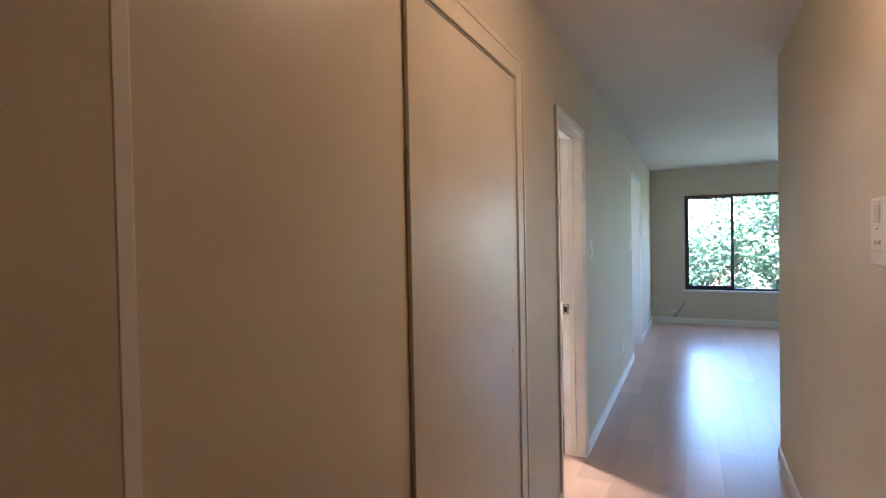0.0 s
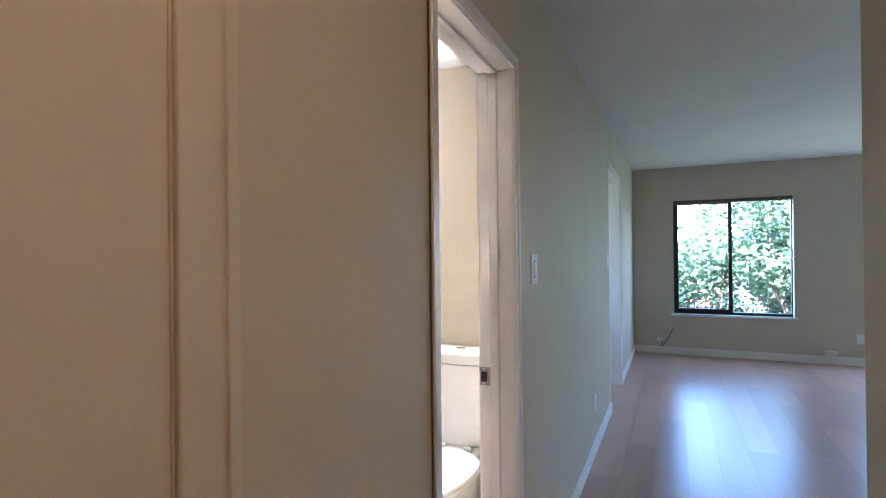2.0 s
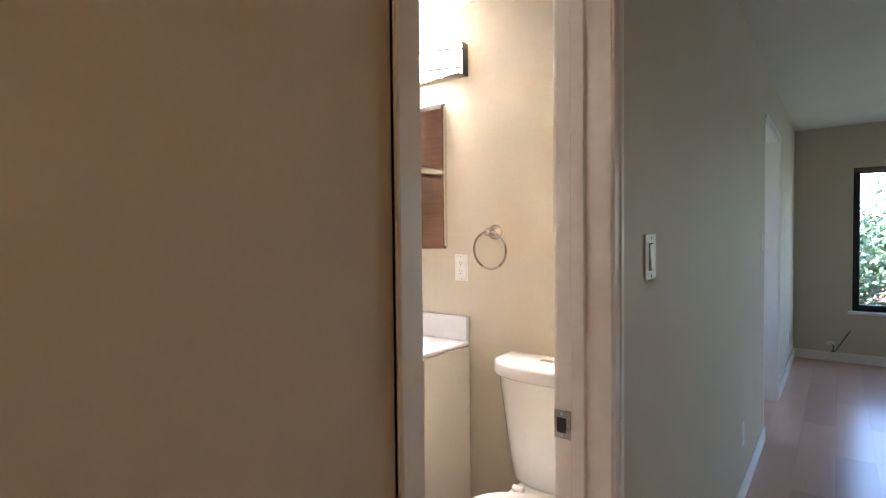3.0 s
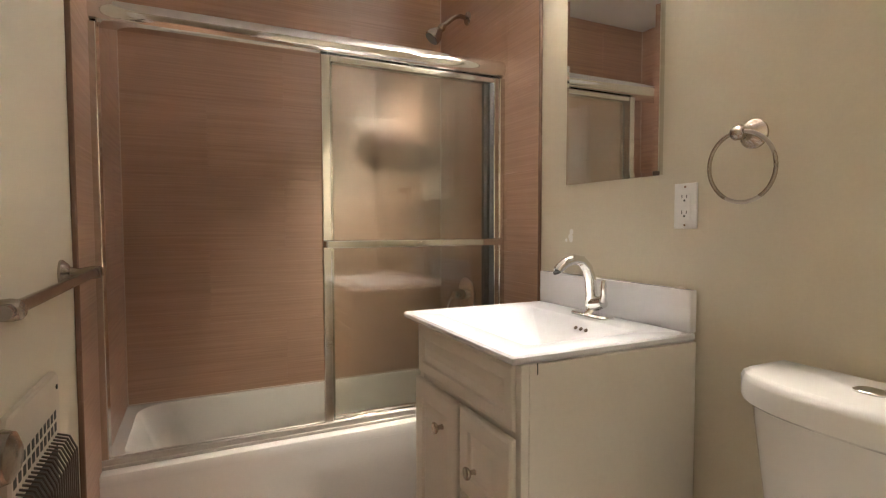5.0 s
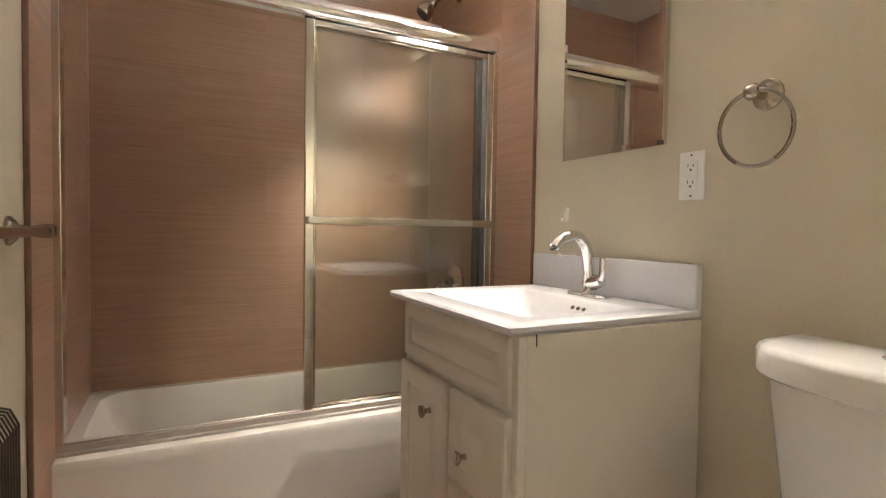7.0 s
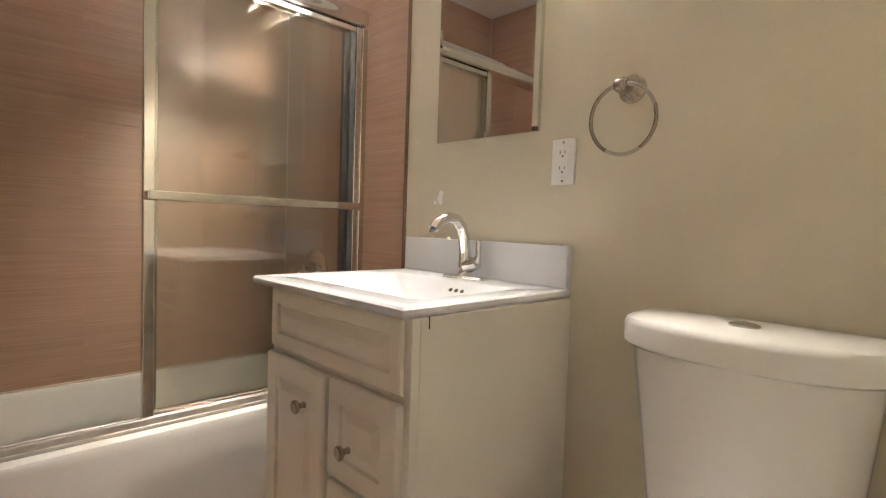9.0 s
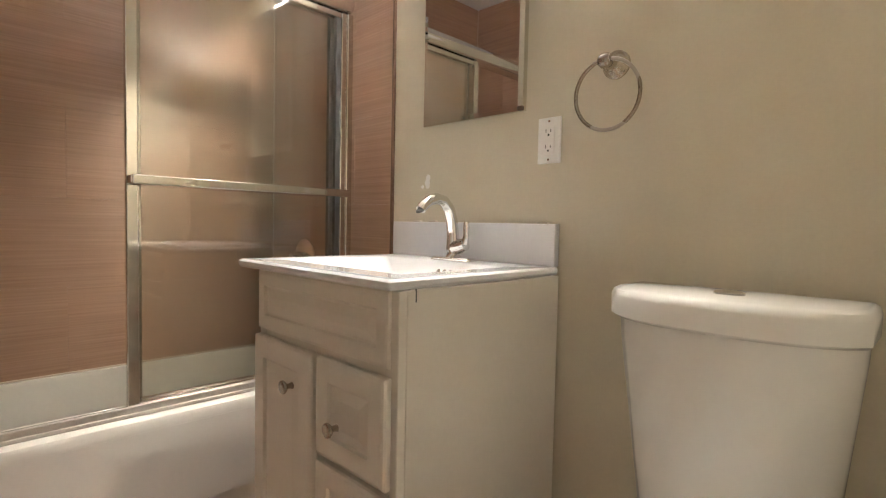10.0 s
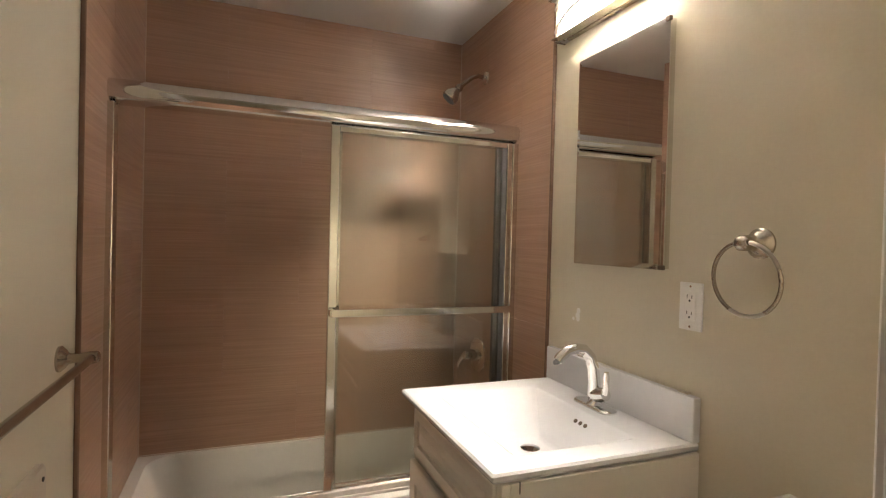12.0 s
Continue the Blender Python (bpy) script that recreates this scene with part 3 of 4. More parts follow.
def sliding_panel(x, y0, y1, bar):
    p = part("sliding_panel", box(x - 0.003, x + 0.003, y0 + 0.012, y1 - 0.012, RIM + 0.035, 1.742), GLASS, enc, "clear shower glass panel")
    for lo, hi in ((y0, y0 + 0.030), (y1 - 0.022, y1)):
        part("stile", box(x - 0.010, x + 0.010, lo, hi, RIM + 0.016, 1.748, 0.003, 2), SATIN, p)
    for lo, hi in ((RIM + 0.016, RIM + 0.036), (1.728, 1.747)):
        part("rail", box(x - 0.008, x + 0.008, y0 + 0.03, y1 - 0.022, lo, hi, 0.003, 2), SATIN, p)
    part("gasket", box(x - 0.012, x + 0.004, y1 - 0.040, y1 - 0.023, RIM + 0.036, 1.728), GASKET, p)
    if bar:
        tb = box(x + 0.040, x + 0.048, y0 + 0.006, y1 - 0.004, 1.096, 1.122, 0.003, 2)
        part("towel_bar", tb, SATIN, p, "flat satin aluminium towel bar")
        for y in (y0 + 0.012, y1 - 0.012):
            part("bar_bracket", box(x + 0.008, x + 0.046, y - 0.010, y + 0.010, 1.098, 1.120, 0.003, 2), SATIN, p)
    return p


sliding_panel(SX + 0.008, 3.186, 3.882, True)
sliding_panel(SX - 0.020, 3.200, 3.872, False)

# ---- shower fittings ----
sh = thing("shower_fixture", "brushed nickel shower head on a bent arm", "shower fixture")
AX, AZ = -2.585, 2.09
part("flange", lathe([(0.03, 0), (0.027, 0.006), (0.012, 0.012)], 20, pose(AX, NORTH - 0.012, AZ, 90)), NICKEL, sh, smooth=True)
arm = [(AX, NORTH - 0.014, AZ), (AX, NORTH - 0.05, AZ + 0.004), (AX, NORTH - 0.08, AZ - 0.008), (AX - 0.006, NORTH - 0.13, AZ - 0.05)]
part("arm", tube(arm, 0.0095, 12), NICKEL, sh, smooth=True)
part("head", lathe([(0.012, -0.005), (0.017, 0.006), (0.017, 0.016), (0.014, 0.022), (0.026, 0.040), (0.034, 0.056), (0.036, 0.074), (0.033, 0.079)], 24, look(arm[-1], (AX - 0.02, NORTH - 0.20, AZ - 0.13)) @ pose(0, 0, 0, 180)), NICKEL, sh, smooth=True)
part("spray_face", lathe([(0.030, 0.0785), (0.030, 0.082), (0.02, 0.083)], 24, look(arm[-1], (AX - 0.02, NORTH - 0.20, AZ - 0.13)) @ pose(0, 0, 0, 180)), GASKET, sh, "dark rubber spray face")
valve = thing("shower_valve", "chrome round shower valve with a lever handle", "shower valve")
part("escutcheon", lathe([(0.078, 0), (0.076, 0.006), (0.06, 0.011), (0.03, 0.014)], 32, pose(-2.59, NORTH - 0.012, 0.86, 90)), CHROME, valve, smooth=True)
part("hub", lathe([(0.026, 0), (0.024, 0.035), (0.018, 0.055), (0.01, 0.06)], 24, pose(-2.59, NORTH - 0.024, 0.86, 90)), CHROME, valve, smooth=True)
part("lever", tube([(-2.59, NORTH - 0.07, 0.86), (-2.61, NORTH - 0.08, 0.845), (-2.635, NORTH - 0.085, 0.815), (-2.64, NORTH - 0.085, 0.795)], [0.011, 0.010, 0.008, 0.006], 12), CHROME, valve, smooth=True)
spout = thing("tub_spout", "chrome bathtub spout below the shower valve", "tub spout")
part("body", tube([(-2.59, NORTH - 0.012, 0.62), (-2.59, NORTH - 0.08, 0.62), (-2.59, NORTH - 0.13, 0.612), (-2.59, NORTH - 0.145, 0.59)], [0.026, 0.025, 0.023, 0.018], 16), CHROME, spout, smooth=True)

# ---- vanity ----
VX0, VX1, VY, VTOP = -1.930, -1.398, 3.398, 0.889
van = thing("vanity_cabinet", "cream painted bathroom vanity with one door and drawers", "vanity")
for x in (VX0, VX1 - 0.016):
    part("side_panel", box(x, x + 0.016, VY + 0.016, NORTH - 0.006, 0, VTOP - 0.004, 0.0015, 1), CABINET, van)
bd = box(VX0 + 0.016, VX1 - 0.016, NORTH - 0.016, NORTH - 0.006, 0.0, VTOP - 0.004)
box(VX0 + 0.016, VX1 - 0.016, VY + 0.07, NORTH - 0.016, 0.09, 0.105, bm=bd)
box(VX0 + 0.016, VX1 - 0.016, VY + 0.07, VY + 0.085, 0.0, 0.09, bm=bd)
part("body", bd, CABINET, van)
ff = box(VX0, VX0 + 0.030, VY - 0.004, VY + 0.0155, 0.0, VTOP - 0.004, 0.0015, 1)
box(VX1 - 0.036, VX1, VY - 0.004, VY + 0.0155, 0.0, VTOP - 0.004, 0.0015, 1, ff)
box(VX0 + 0.030, VX1 - 0.036, VY - 0.002, VY + 0.012, 0.09, VTOP - 0.006, bm=ff)
part("face_frame", ff, CABINET, van)
part("kerf", box(VX1 - 0.020, VX1 - 0.016, VY + 0.035, VY + 0.038, VTOP - 0.03, VTOP - 0.003), DARK, van)
part("kerf", box(VX1 - 0.001, VX1 + 0.0006, VY + 0.035, VY + 0.0375, VTOP - 0.026, VTOP - 0.002), DARK, van)


def front(name, x0, x1, z0, z1, inset, knob_at=None, t=0.017):
    """A raised-panel front: flat rim, sunk bevel, raised field."""
    y = VY - 0.005
    def ring(dx, yy):
        return [(x0 + dx, yy, z0 + dx), (x1 - dx, yy, z0 + dx), (x1 - dx, yy, z1 - dx), (x0 + dx, yy, z1 - dx)]
    g = [ring(0, y), ring(0, y - t + 0.006), ring(0.003, y - t + 0.002), ring(0.009, y - t), ring(inset, y - t), ring(inset + 0.004, y - t + 0.006), ring(inset + 0.008, y - t + 0.0065), ring(inset + 0.026, y - t + 0.0015), ring(inset + 0.028, y - t + 0.001)]
    f = part(name, loft(g), CABINET, van)
    if knob_at:
        kx, kz = knob_at
        part("knob", lathe([(0.008, 0), (0.006, 0.006), (0.006, 0.014), (0.013, 0.018), (0.0155, 0.022), (0.0145, 0.026), (0.009, 0.028), (0.005, 0.0275)], 20, pose(kx, y - t + 0.002, kz, 90)), NICKEL, f, "round antique nickel knob", True)
    return f


front("false_drawer_front", VX0 + 0.002, -1.417, 0.742, 0.884, 0.034, None, 0.008)
front("door", VX0 + 0.002, -1.662, 0.105, 0.727, 0.050, (-1.742, 0.640))
front("drawer", -1.644, -1.414, 0.520, 0.727, 0.046, (-1.563, 0.597))
front("drawer", -1.644, -1.414, 0.318, 0.509, 0.046, (-1.563, 0.41))
front("drawer", -1.644, -1.414, 0.105, 0.307, 0.046, (-1.563, 0.205))

top = thing("bathroom_sink", "white cultured marble vanity top with integrated rectangular basin", "sink")
CX0, CX1, CY0, CY1, CZ = -2.015, -1.401, 3.374, NORTH - 0.004, 0.907
BX0, BX1, BY0, BY1 = -1.930, -1.475, 3.462, 3.788
rings = [rounded(CX0 + 0.02, CX1 - 0.02, CY0 + 0.02, CY1 - 0.02, CZ - 0.020, 0.004, 4), rounded(CX0 + 0.004, CX1 - 0.004, CY0 + 0.004, CY1, CZ - 0.020, 0.004, 4), rounded(CX0, CX1, CY0, CY1, CZ - 0.014, 0.005, 4), rounded(CX0, CX1, CY0, CY1, CZ - 0.005, 0.005, 4), rounded(CX0 + 0.005, CX1 - 0.005, CY0 + 0.005, CY1, CZ, 0.005, 4),
         rounded(BX0 - 0.006, BX1 + 0.006, BY0 - 0.006, BY1 + 0.006, CZ, 0.022, 4), rounded(BX0, BX1, BY0, BY1, CZ - 0.0025, 0.018, 4), rounded(BX0 + 0.008, BX1 - 0.006, BY0 + 0.006, BY1 - 0.004, CZ - 0.007, 0.016, 4), rounded(BX0 + 0.165, BX1 - 0.150, BY0 + 0.105, BY1 - 0.082, CZ - 0.086, 0.012, 4), rounded(BX0 + 0.185, BX1 - 0.170, BY0 + 0.120, BY1 - 0.097, CZ - 0.092, 0.012, 4)]
bmc = loft(rings, False)
bmc.verts.ensure_lookup_table()
bmc.faces.new([bmc.verts[i] for i in range(len(bmc.verts) - len(rings[0]), len(bmc.verts))])
counter = part("counter", bmc, MARBLE, top, smooth=True)
counter.data.set_sharp_from_angle(angle=radians(24))
bs = box(CX0 - 0.002, CX1, CY1 - 0.022, CY1 + 0.001, CZ, 1.013, 0.003, 2)
part("backsplash", bs, MARBLE, top)
part("drain", lathe([(0.026, 0), (0.026, 0.003), (0.018, 0.005), (0.004, 0.006)], 24, pose(-1.695, 3.637, CZ - 0.0925)), CHROME, top, "chrome pop-up drain", True)
slope = math.degrees(math.atan2(0.079, 0.078))
for i in (-1, 0, 1):
    part("overflow_hole", lathe([(0.0058, -0.002), (0.0058, 0.0025), (0.0045, 0.0028)], 14, pose(-1.655 + 0.021 * i, BY1 - 0.0215, CZ - 0.0250, slope)), BRONZE, top)
for xx in (-1.46, -1.93, -1.86):
    part("caulk_dab", box(xx, xx + 0.03, CY1 - 0.012, CY1 + 0.001, 1.0125, 1.017, 0.001, 1), HEATER, top, "old caulk left on the backsplash")

fau = thing("faucet", "polished chrome single-lever faucet with an arched spout", "faucet")
FX, FY = -1.70, 3.845
part("deck_plate", loft([rounded(FX - 0.078, FX + 0.078, FY - 0.027, FY + 0.027, CZ + z, 0.026 - s, 8) if not s else rounded(FX - 0.078 + s, FX + 0.078 - s, FY - 0.027 + s, FY + 0.027 - s, CZ + z, 0.026 - s, 8) for z, s in ((0, 0), (0.004, 0), (0.008, 0.004), (0.009, 0.008))]), CHROME, fau, smooth=True)
sp = [(FX, FY, CZ + 0.006), (FX, FY, CZ + 0.03), (FX, FY - 0.002, CZ + 0.07), (FX, FY - 0.008, CZ + 0.11), (FX, FY - 0.020, CZ + 0.142), (FX, FY - 0.042, CZ + 0.163), (FX, FY - 0.070, CZ + 0.168), (FX, FY - 0.098, CZ + 0.160), (FX, FY - 0.118, CZ + 0.146), (FX, FY - 0.126, CZ + 0.136)]
part("spout", tube(sp, [0.025, 0.020, 0.0175, 0.0165, 0.016, 0.0155, 0.015, 0.0145, 0.014, 0.0135], 20), CHROME, fau, smooth=True)
part("aerator", lathe([(0.011, 0), (0.011, 0.006)], 16, pose(FX, FY - 0.127, CZ + 0.131, 25)), GASKET, fau)
part("valve_body", tube([(FX + 0.005, FY, CZ + 0.036), (FX + 0.025, FY + 0.001, CZ + 0.040), (FX + 0.044, FY + 0.002, CZ + 0.046)], [0.021, 0.021, 0.017], 20), CHROME, fau, smooth=True)
part("lever", tube([(FX + 0.042, FY, CZ + 0.048), (FX + 0.047, FY, CZ + 0.065), (FX + 0.048, FY, CZ + 0.09), (FX + 0.049, FY - 0.002, CZ + 0.108)], [0.011, 0.009, 0.009, 0.007], 14), CHROME, fau, smooth=True)

patch = thing("wall_patch", "small patch of missing paint above the vanity", "wall damage")
pb = bmesh.new()
for k, (dx, dz, r) in enumerate(((0.0, 0.0, 0.012), (0.004, 0.016, 0.010), (-0.022, -0.012, 0.006), (0.002, -0.010, 0.009))):
    lathe([(r, 0), (r * 0.92, 0.0008)], 9, pose(-1.885 + dx, NORTH, 1.135 + dz, 90, 0, 0) @ pose(0, 0, 0, 0, 0, 23 * k), pb)
part("bare_plaster", pb, PLASTER, patch)

# ---- mirror cabinet ----
cab = thing("medicine_cabinet", "medicine cabinet with a frameless mirror door", "mirror cabinet")
MX0, MX1, MZ0, MZ1 = -1.884, -1.512, 1.303, 1.938
part("cabinet_edge", box(MX0 + 0.003, MX1 - 0.003, NORTH - 0.017, NORTH, MZ0 + 0.003, MZ1 - 0.003), SATIN, cab)
def mring(dx, y):
    return [(MX0 + dx, y, MZ0 + dx), (MX1 - dx, y, MZ0 + dx), (MX1 - dx, y, MZ1 - dx), (MX0 + dx, y, MZ1 - dx)]
part("mirror_door", loft([mring(0, NORTH - 0.018), mring(0, NORTH - 0.0215), mring(0.014, NORTH - 0.0235)]), MIRROR, cab, "bevelled mirror door")
for z in (MZ0, MZ1 - 0.012):
    part("corner_clip", box(MX1 - 0.014, MX1 + 0.003, NORTH - 0.027, NORTH - 0.016, z, z + 0.012, 0.002, 1), BRONZE, cab)

# ---- vanity light ----
vl = thing("vanity_light", "lit opal vanity light bar with bowed bronze bands", "wall light")
LX0, LX1, LZ0, LZ1 = -1.995, -1.400, 2.040, 2.165
part("back_plate", box(LX0, LX1, NORTH - 0.022, NORTH, LZ0 - 0.004, LZ1 + 0.004, 0.003, 2), NICKEL, vl)
def bow(s, depth):
    return NORTH - 0.024 - depth * (1 - (2 * s - 1) ** 2)
N = 24
shade_rings = []
for i in range(N + 1):
    s = i / N
    x, y = LX0 + 0.006 + (LX1 - LX0 - 0.012) * s, bow(s, 0.075) - 0.012
    shade_rings.append([(x, y, LZ0), (x, y, LZ1), (x, y + 0.004, LZ1), (x, y + 0.004, LZ0)])
part("shade", loft(shade_rings), SHADE, vl, "glowing white opal shade", True)
for x in (LX0 + 0.12, (LX0 + LX1) / 2, LX1 - 0.12):
    bulb = part("bulb", lathe([(0.003, -0.020), (0.012, -0.016), (0.018, -0.008), (0.020, 0), (0.018, 0.008), (0.012, 0.016), (0.003, 0.020)], 16, pose(x, NORTH - 0.046, 2.116)), BULB, vl, "lit round bulb", True)
    part("socket", lathe([(0.014, 0), (0.014, 0.010)], 16, pose(x, NORTH - 0.022, 2.116, 90)), PLASTIC, bulb)
# added unseen plate: leaves a front gap that shapes the bulbs' downward beam
part("added_bottom_baffle", box(LX0 + 0.002, LX1 - 0.002, NORTH - 0.060, NORTH - 0.022, LZ0 - 0.002, LZ0 + 0.001), NICKEL, vl)
for z in (LZ0 + 0.020, LZ1 - 0.026):
    part("band", loft([[(LX0 + (LX1 - LX0) * i / N, bow(i / N, 0.075) - 0.014 + dy, z + dz) for dy, dz in ((0, 0), (-0.010, 0), (-0.010, 0.007), (0, 0.007))] for i in range(N + 1)]), BRONZE, vl)
# added unseen plate: holds back part of the light going up
part("added_top_baffle", box(LX0 + 0.002, LX1 - 0.002, NORTH - 0.075, NORTH - 0.022, LZ1 - 0.002, LZ1 + 0.002), NICKEL, vl)
for x in (LX0 - 0.004, LX1):
    part("end_cap", box(x, x + 0.004, NORTH - 0.042, NORTH - 0.0005, LZ0 - 0.006, LZ1 + 0.006, 0.001, 1), BRONZE, vl)

# ---- towel ring ----
ring = thing("towel_ring", "brushed nickel towel ring on the wall above the toilet", "towel ring")
RX, RZ = -1.268, 1.373
part("rosette", lathe([(0.032, 0), (0.032, 0.005), (0.027, 0.009), (0.025, 0.014), (0.018, 0.018), (0.012, 0.026), (0.011, 0.042)], 28, pose(RX, NORTH, RZ, 90)), NICKEL, ring, smooth=True)
part("post_end", lathe([(0.012, -0.013), (0.016, -0.008), (0.0165, 0.008), (0.012, 0.014)], 20, pose(RX - 0.004, NORTH - 0.048, RZ, 0, 90)), NICKEL, ring, smooth=True)
part("loop", tube([(RX + 0.076 * math.sin(2 * math.pi * i / 48), NORTH - 0.050 + 0.012 * (1 - math.cos(2 * math.pi * i / 48)) / 2, RZ - 0.074 + 0.076 * math.cos(2 * math.pi * i / 48)) for i in range(48)], 0.0045, 10, closed=True), NICKEL, ring, smooth=True)

# ---- towel bar and heater on the south wall ----
tb = thing("towel_bar", "brushed nickel towel bar beside the shower", "towel bar")
BZ, BY = 1.068, SOUTH + 0.066
part("bar", tube([(-1.955, BY, BZ), (-1.31, BY, BZ)], 0.0095, 16), NICKEL, tb, smooth=True)
for x in (-1.925, -1.34):
    part("post", lathe([(0.030, 0), (0.030, 0.005), (0.025, 0.009), (0.022, 0.013), (0.013, 0.019), (0.010, 0.036), (0.014, 0.055), (0.015, 0.066), (0.013, 0.077), (0.008, 0.081)], 24, pose(x, SOUTH, BZ, -90)), NICKEL, tb, smooth=True)
heat = thing("wall_heater", "beige enamel wall heater with a dark wire guard", "heater")
HX0, HX1, HZ0, HZ1 = -1.812, -1.50, 0.32, 0.88
part("face_plate", loft([[(p[0], SOUTH + y, p[1]) for p in [(q[0], q[1]) for q in rounded(HX0 + s, HX1 - s, HZ0 + s, HZ1 - s, 0, 0.02 - s * 0.5)]] for y, s in ((0.0005, 0), (0.010, 0), (0.014, 0.005))]), HEATER, heat)
for i in range(11):
    for k in range(2):
        x = HX0 + 0.035 + i * 0.025
        part("louvre_hole", box(x, x + 0.014, SOUTH + 0.0125, SOUTH + 0.0148, 0.765 + k * 0.024, 0.782 + k * 0.024, 0.0005, 1), DARK, heat)
part("screw", lathe([(0.005, 0), (0.005, 0.002)], 12, pose(HX0 + 0.025, SOUTH + 0.014, 0.85, -90)), DARK, heat)
part("element_box", box(HX0 + 0.035, HX1 - 0.035, SOUTH + 0.012, SOUTH + 0.0155, 0.40, 0.735), DARK, heat)
for i in range(18):
    x = HX0 + 0.030 + i * 0.0162
    part("guard_wire", tube([(x, SOUTH + 0.014, 0.755), (x, SOUTH + 0.034, 0.748), (x, SOUTH + 0.046, 0.72), (x, SOUTH + 0.046, 0.42), (x, SOUTH + 0.030, 0.395), (x, SOUTH + 0.014, 0.39)], 0.0021, 6), WIRE, heat)
for z in (0.70, 0.60, 0.50):
    part("cross_wire", tube([(HX0 + 0.026, SOUTH + 0.0435, z), (HX0 + 0.31, SOUTH + 0.0435, z)], 0.002, 6), WIRE, heat)

# ---- toilet ----
toi = thing("toilet", "white porcelain two-piece toilet with closed lid", "toilet")
TX = -0.990
def tank_ring(w, y0, z, r=0.045):
    """Flat back, gently bowed front."""
    pts = []
    back = NORTH - 0.012
    for i in range(17):
        s = -1 + 2 * i / 16
        edge = 1 - abs(s) ** 5
        pts.append((TX + w / 2 * s, y0 + 0.030 * s * s + (1 - edge) * 0.045, z))
    return pts + [(TX + w / 2, back, z), (TX - w / 2, back, z)]
part("tank", loft([tank_ring(0.300, 3.775, 0.425), tank_ring(0.318, 3.762, 0.445), tank_ring(0.335, 3.752, 0.54), tank_ring(0.383, 3.729, 0.79), tank_ring(0.388, 3.727, 0.834)]), PORCELAIN, toi, smooth=True)
part("tank_lid", loft([tank_ring(0.396, 3.715, 0.832), tank_ring(0.408, 3.708, 0.838), tank_ring(0.410, 3.707, 0.875), tank_ring(0.404, 3.711, 0.886), tank_ring(0.388, 3.721, 0.892)]), PORCELAIN, toi, smooth=True)
part("flush_button", loft([rounded(TX - 0.026 + s, TX + 0.026 - s, 3.80 + s * 0.7, 3.836 - s * 0.7, z, 0.017 - s * 0.6, 6) for z, s in ((0.891, 0), (0.895, 0.0), (0.898, 0.005), (0.899, 0.010))]), CHROME, toi, "chrome dual flush button", True)
def bowl_ring(w, front_y, back_y, z):
    pts = []
    mid = back_y - w * 0.55
    for i in range(32):
        a = 2 * math.pi * i / 32
        yy = math.sin(a)
        pts.append((TX + w / 2 * math.cos(a) * (1 if yy < 0 else (1 - 0.25 * yy ** 4)), mid + yy * ((back_y - mid) if yy > 0 else (mid - front_y)), z))
    return pts
part("bowl", loft([bowl_ring(0.24, 3.28, 3.84, 0.0), bowl_ring(0.23, 3.29, 3.83, 0.03), bowl_ring(0.22, 3.30, 3.82, 0.12), bowl_ring(0.27, 3.24, 3.83, 0.22), bowl_ring(0.35, 3.15, 3.80, 0.33), bowl_ring(0.365, 3.13, 3.79, 0.385), bowl_ring(0.36, 3.135, 3.785, 0.395)]), PORCELAIN, toi, smooth=True)
part("deck", box(TX - 0.12, TX + 0.12, 3.68, NORTH - 0.03, 0.33, 0.424, 0.03, 4), PORCELAIN, toi, smooth=True)
part("seat", loft([bowl_ring(0.368, 3.125, 3.73, 0.396), bowl_ring(0.372, 3.122, 3.73, 0.404), bowl_ring(0.368, 3.125, 3.73, 0.412)]), PLASTIC, toi, smooth=True)
part("lid", loft([bowl_ring(0.366, 3.127, 3.735, 0.414), bowl_ring(0.372, 3.122, 3.735, 0.421), bowl_ring(0.366, 3.128, 3.73, 0.431), bowl_ring(0.33, 3.15, 3.70, 0.437)]), PLASTIC, toi, "closed white seat lid", True)
for s in (-1, 1):
    part("seat_hinge", lathe([(0.013, -0.02), (0.013, 0.02)], 14, pose(TX + s * 0.07, 3.725, 0.435, 0, 90)), PLASTIC, toi, smooth=True)

# ---- outside ----
structure("lower_storey", box(-3.0, EAST_X + 0.12, BACK_Y - 0.12, FAR_Y + 0.16, -3.2, -0.204), STUCCO, "grey stucco storey below the flat", "building")
structure("ground", box(-500, 500, -500, 800, -3.3, -3.2), GRASS, "dry grass ground below the window", "ground")


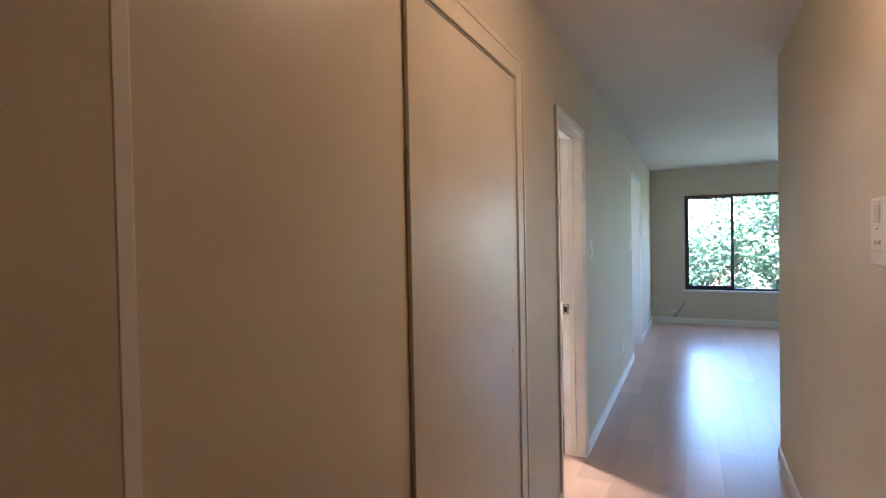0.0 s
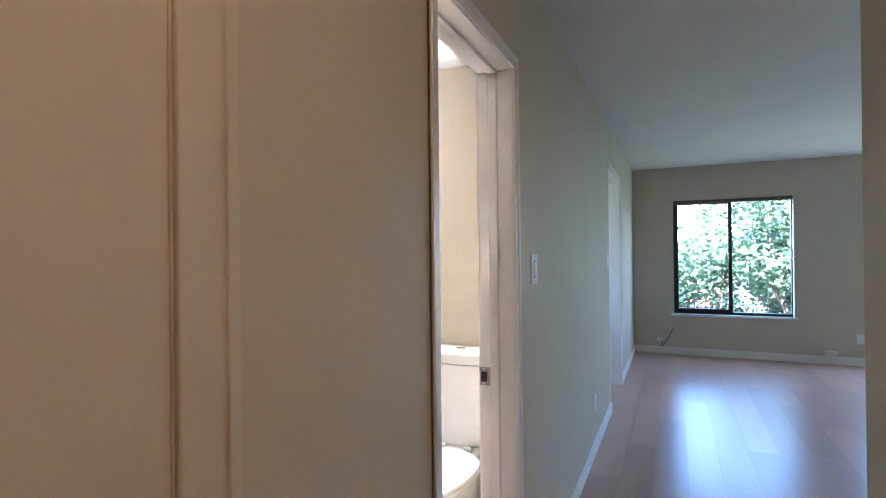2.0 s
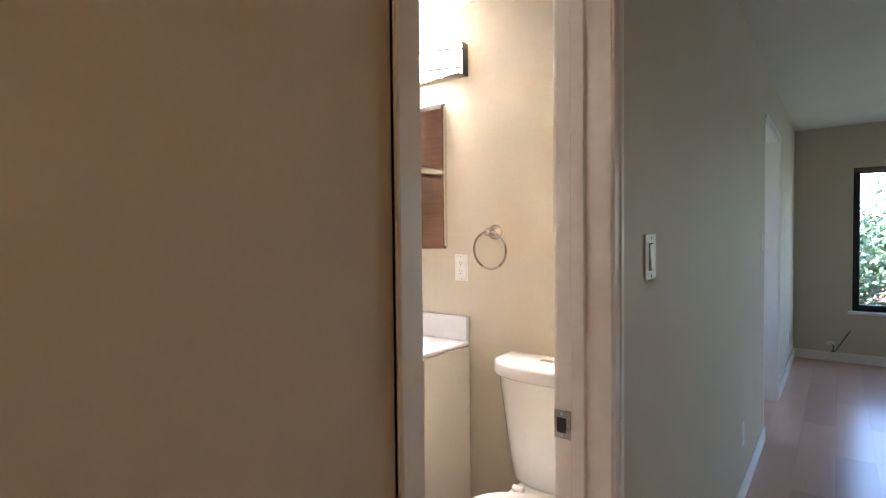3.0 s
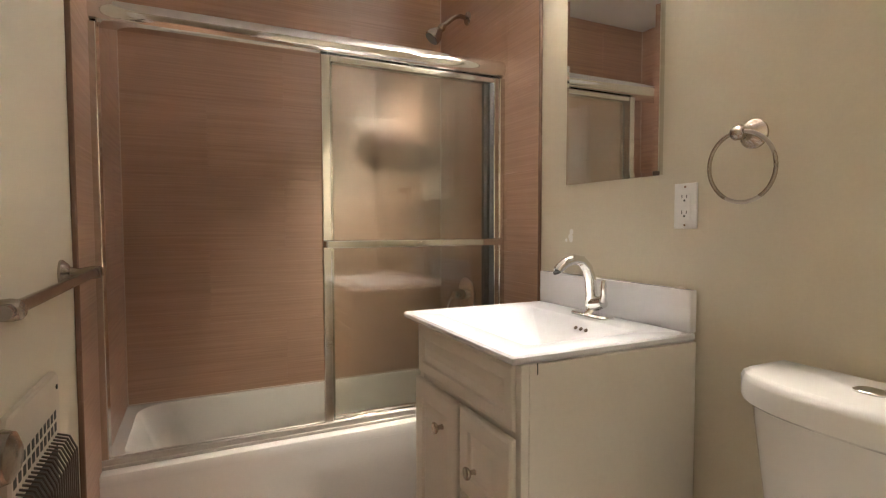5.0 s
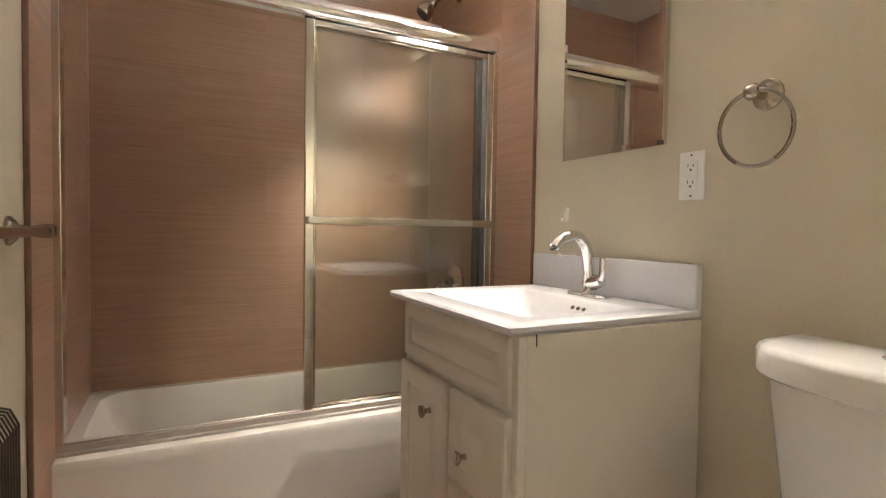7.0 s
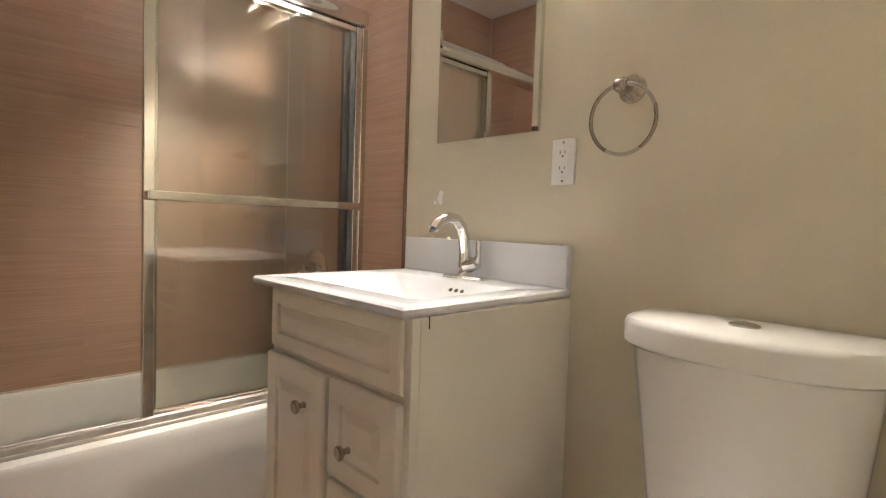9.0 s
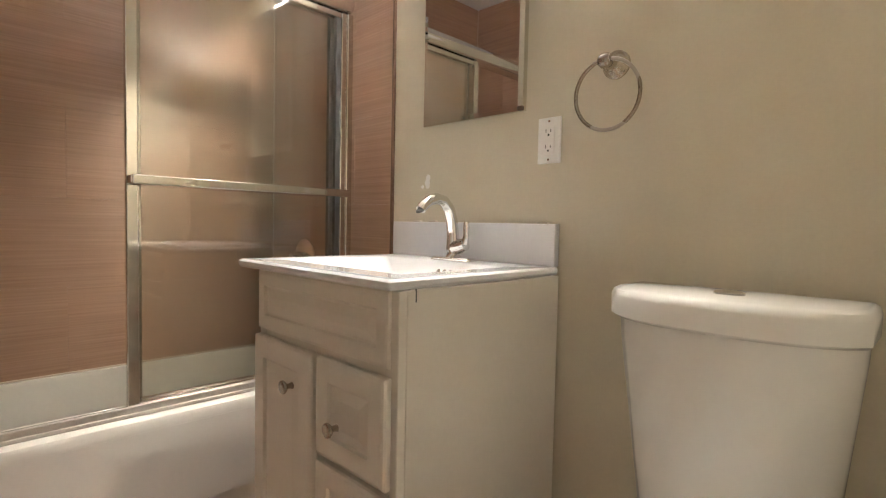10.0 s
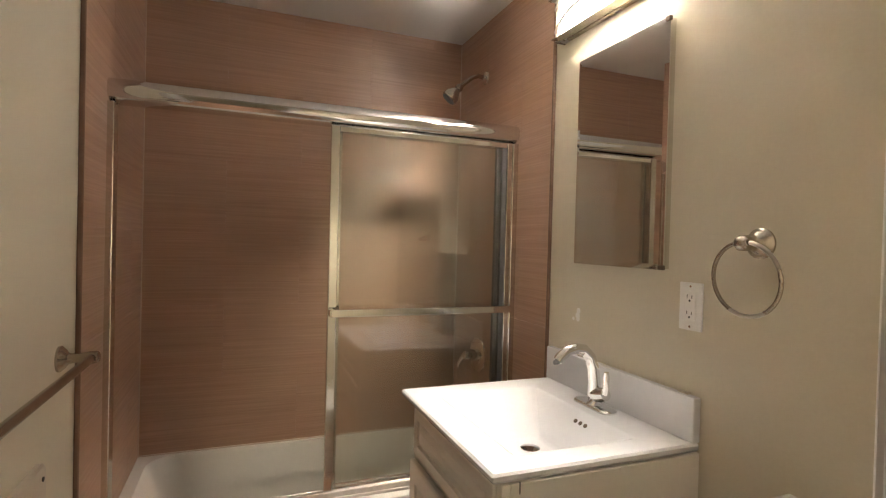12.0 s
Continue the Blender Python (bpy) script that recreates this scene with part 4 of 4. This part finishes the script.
def tree(x, y, h, r, count, seed):
    rnd = random.Random(seed)
    t = thing("tree", "broad leafy green tree in sunlight outside the window", "tree", "trees outside")
    t.location = (x, y, -3.2)
    part("trunk", tube([(0, 0, -0.1), (0.05, 0, h * 0.2), (-0.05, 0.1, h * 0.42), (0.1, 0, h * 0.7)], [0.2, 0.16, 0.12, 0.05], 10), BARK, t)
    clumps = []
    for i in range(26):
        a, e, q = rnd.uniform(0, 6.283), rnd.uniform(-0.9, 1.2), rnd.uniform(0.35, 1.0) * r
        c = Vector((q * math.cos(a) * math.cos(e), q * math.sin(a) * math.cos(e), h * 0.62 + q * math.sin(e) * 1.15))
        clumps.append((c, rnd.uniform(0.35, 0.75)))
        if i < 9:
            part("limb", tube([(0, 0, h * rnd.uniform(0.25, 0.5)), tuple(c * 0.6 + Vector((0, 0, h * 0.2))), tuple(c)], [0.07, 0.045, 0.015], 7), BARK, t)
    verts, faces = [], []
    for c, cr in clumps:
        for k in range(count):
            d = Vector((rnd.gauss(0, 1), rnd.gauss(0, 1), rnd.gauss(0, 0.8))).normalized() * cr * rnd.uniform(0.45, 1.15)
            u = Vector((rnd.gauss(0, 1), rnd.gauss(0, 1), rnd.gauss(0, 0.6))).normalized()
            w = u.cross(Vector((rnd.gauss(0, 1), rnd.gauss(0, 1), rnd.gauss(0, 1)))).normalized()
            s = rnd.uniform(0.05, 0.10)
            p, b0 = c + d, len(verts)
            verts += [p - u * s, p + w * s * 0.5 + Vector((0, 0, 0.01)), p + u * s, p - w * s * 0.5 + Vector((0, 0, 0.01))]
            faces += [(b0, b0 + 1, b0 + 2), (b0, b0 + 2, b0 + 3)]
    me = bpy.data.meshes.new("crown")
    me.from_pydata(verts, [], faces)
    me.materials.append(LEAF)
    crown = new("crown", me)
    crown.parent = t
    return t


tree(1.9, 14.5, 6.6, 2.1, 420, 3)
tree(-0.7, 16.0, 4.3, 1.5, 420, 5)
tree(3.1, 16.5, 7.0, 2.4, 420, 8)
tree(0.9, 18.5, 4.3, 1.7, 420, 11)
tree(2.5, 13.2, 4.8, 1.5, 420, 17)
house = thing("shed", "small grey shed with a red-brown roof behind trees", "shed")
part("wall", box(-1.6, 1.4, 21, 24, -3.2, -0.6), STUCCO, house)
rf = loft([[(-1.9, 20.7, -0.6), (1.7, 20.7, -0.6), (1.7, 22.5, 0.5), (-1.9, 22.5, 0.5)], [(-1.9, 20.7, -0.7), (1.7, 20.7, -0.7), (1.7, 24.3, -0.7), (-1.9, 24.3, -0.7)]])
part("roof", rf, ROOFING, house)

# ---- tiles of the shower surround ----
TW, TH, TT, J = 0.61, 0.305, 0.008, 0.0003


def tile_mesh(w, h):
    bm = box(0, w, -TT, 0, 0, h, 0.0004, 1)
    me = bpy.data.meshes.new("tile")
    bm.to_mesh(me)
    bm.free()
    me.materials.append(TILE)
    return me


def tile_wall(name, length, m, z0, z1, label):
    """Stacked tiles in running bond; u runs along the wall, the face looks to local -y."""
    base = structure(name, box(0, length, -0.003, 0, z0, z1), GROUT, label, "tiling")
    base.matrix_world = m
    meshes = {}
    row, z = 0, z0
    while z < z1 - 0.01:
        h = min(TH, z1 - z)
        u = -(TW / 2 if row % 2 else 0.0)
        while u < length - 0.005:
            lo, hi = max(u, 0), min(u + TW, length)
            if hi - lo > 0.01:
                key = (round(hi - lo - J, 4), round(h - J, 4))
                if key not in meshes:
                    meshes[key] = tile_mesh(*key)
                ob = new("tile", meshes[key])
                ob.parent = base
                ob.location = (lo + J / 2, -0.003, z + J / 2)
            u += TW
        z += TH
        row += 1
    return base


TZ0 = RIM - 0.002
TE = -2.052
tile_wall("tiling_back", NORTH - SOUTH - 0.026, pose(SHOWER + 0.0005, SOUTH + 0.013, 0, 0, 0, 90), TZ0, BATH_H - 0.001, "brown striated tiles on the shower back wall")
tile_wall("tiling_north", TE - SHOWER - 0.012, pose(SHOWER + 0.012, NORTH - 0.0005, 0), TZ0, BATH_H - 0.001, "brown striated tiles on the shower head wall")
tile_wall("tiling_south", TE - SHOWER - 0.012, pose(TE, SOUTH + 0.0005, 0, 0, 0, 180), TZ0, BATH_H - 0.001, "brown striated tiles on the shower foot wall")
for y0, y1 in ((NORTH - 0.013, NORTH - 0.0005), (SOUTH + 0.0005, SOUTH + 0.013)):
    structure("tile_trim", box(TE, TE + 0.009, y0, y1, 0, BATH_H - 0.001, 0.003, 2), EDGE, "brown tile edge trim beside the shower", "trim")
    structure("tile_return", box(TUB_X + 0.002, TE - 0.0005, y0 + 0.002, y1 - 0.002, 0, TZ0 - 0.001, 0.001, 1), TILE, "brown tile strip beside the bathtub", "tiling")

CAULK = material("pale_caulk", (0.55, 0.45, 0.36), rough=0.5)
for x0, x1, y0, y1, z0, z1 in ((SHOWER + 0.010, SHOWER + 0.0145, SOUTH + 0.010, SOUTH + 0.0145, RIM, BATH_H - 0.002), (SHOWER + 0.010, SHOWER + 0.0145, NORTH - 0.0145, NORTH - 0.010, RIM, BATH_H - 0.002), (SHOWER + 0.010, SHOWER + 0.016, SOUTH + 0.015, NORTH - 0.015, RIM - 0.001, RIM + 0.005)):
    structure("caulk_bead", box(x0, x1, y0, y1, z0, z1, 0.001, 1), CAULK, "pale caulk bead in the shower corner", "trim")

# ---- floor planks ----
PW, PL = 0.19, 1.215
plank_meshes = {}


def plank_rows(x0, x1, y0, y1, shift):
    x, row = x0, 0
    while x < x1 - 0.01:
        w = min(PW, x1 - x)
        y = y0 - (row * 0.47 + shift) % 1.0 * PL
        while y < y1:
            lo, hi = max(y, y0), min(y + PL, y1)
            if hi - lo > 0.02:
                key = (round(w - 0.0006, 4), round(hi - lo - 0.0006, 4))
                if key not in plank_meshes:
                    bm = box(0, key[0], 0, key[1], -0.008, 0)
                    me = bpy.data.meshes.new("plank")
                    bm.to_mesh(me)
                    bm.free()
                    me.materials.append(WOOD)
                    plank_meshes[key] = me
                ob = new("plank", plank_meshes[key])
                ob.parent = floor
                ob.location = (x + 0.0005, lo + 0.0005, 0)
            y += PL
        x += PW
        row += 1


plank_rows(HALL_X, RIGHT_X, BACK_Y, RIGHT_END, 0.3)
plank_rows(HALL_X, EAST_X, RIGHT_END, FAR_Y, 0.1)
plank_rows(-2.22, HALL_X, SOUTH, NORTH, 0.6)
plank_rows(-1.9, HALL_X, OP_A, OP_B, 0.2)
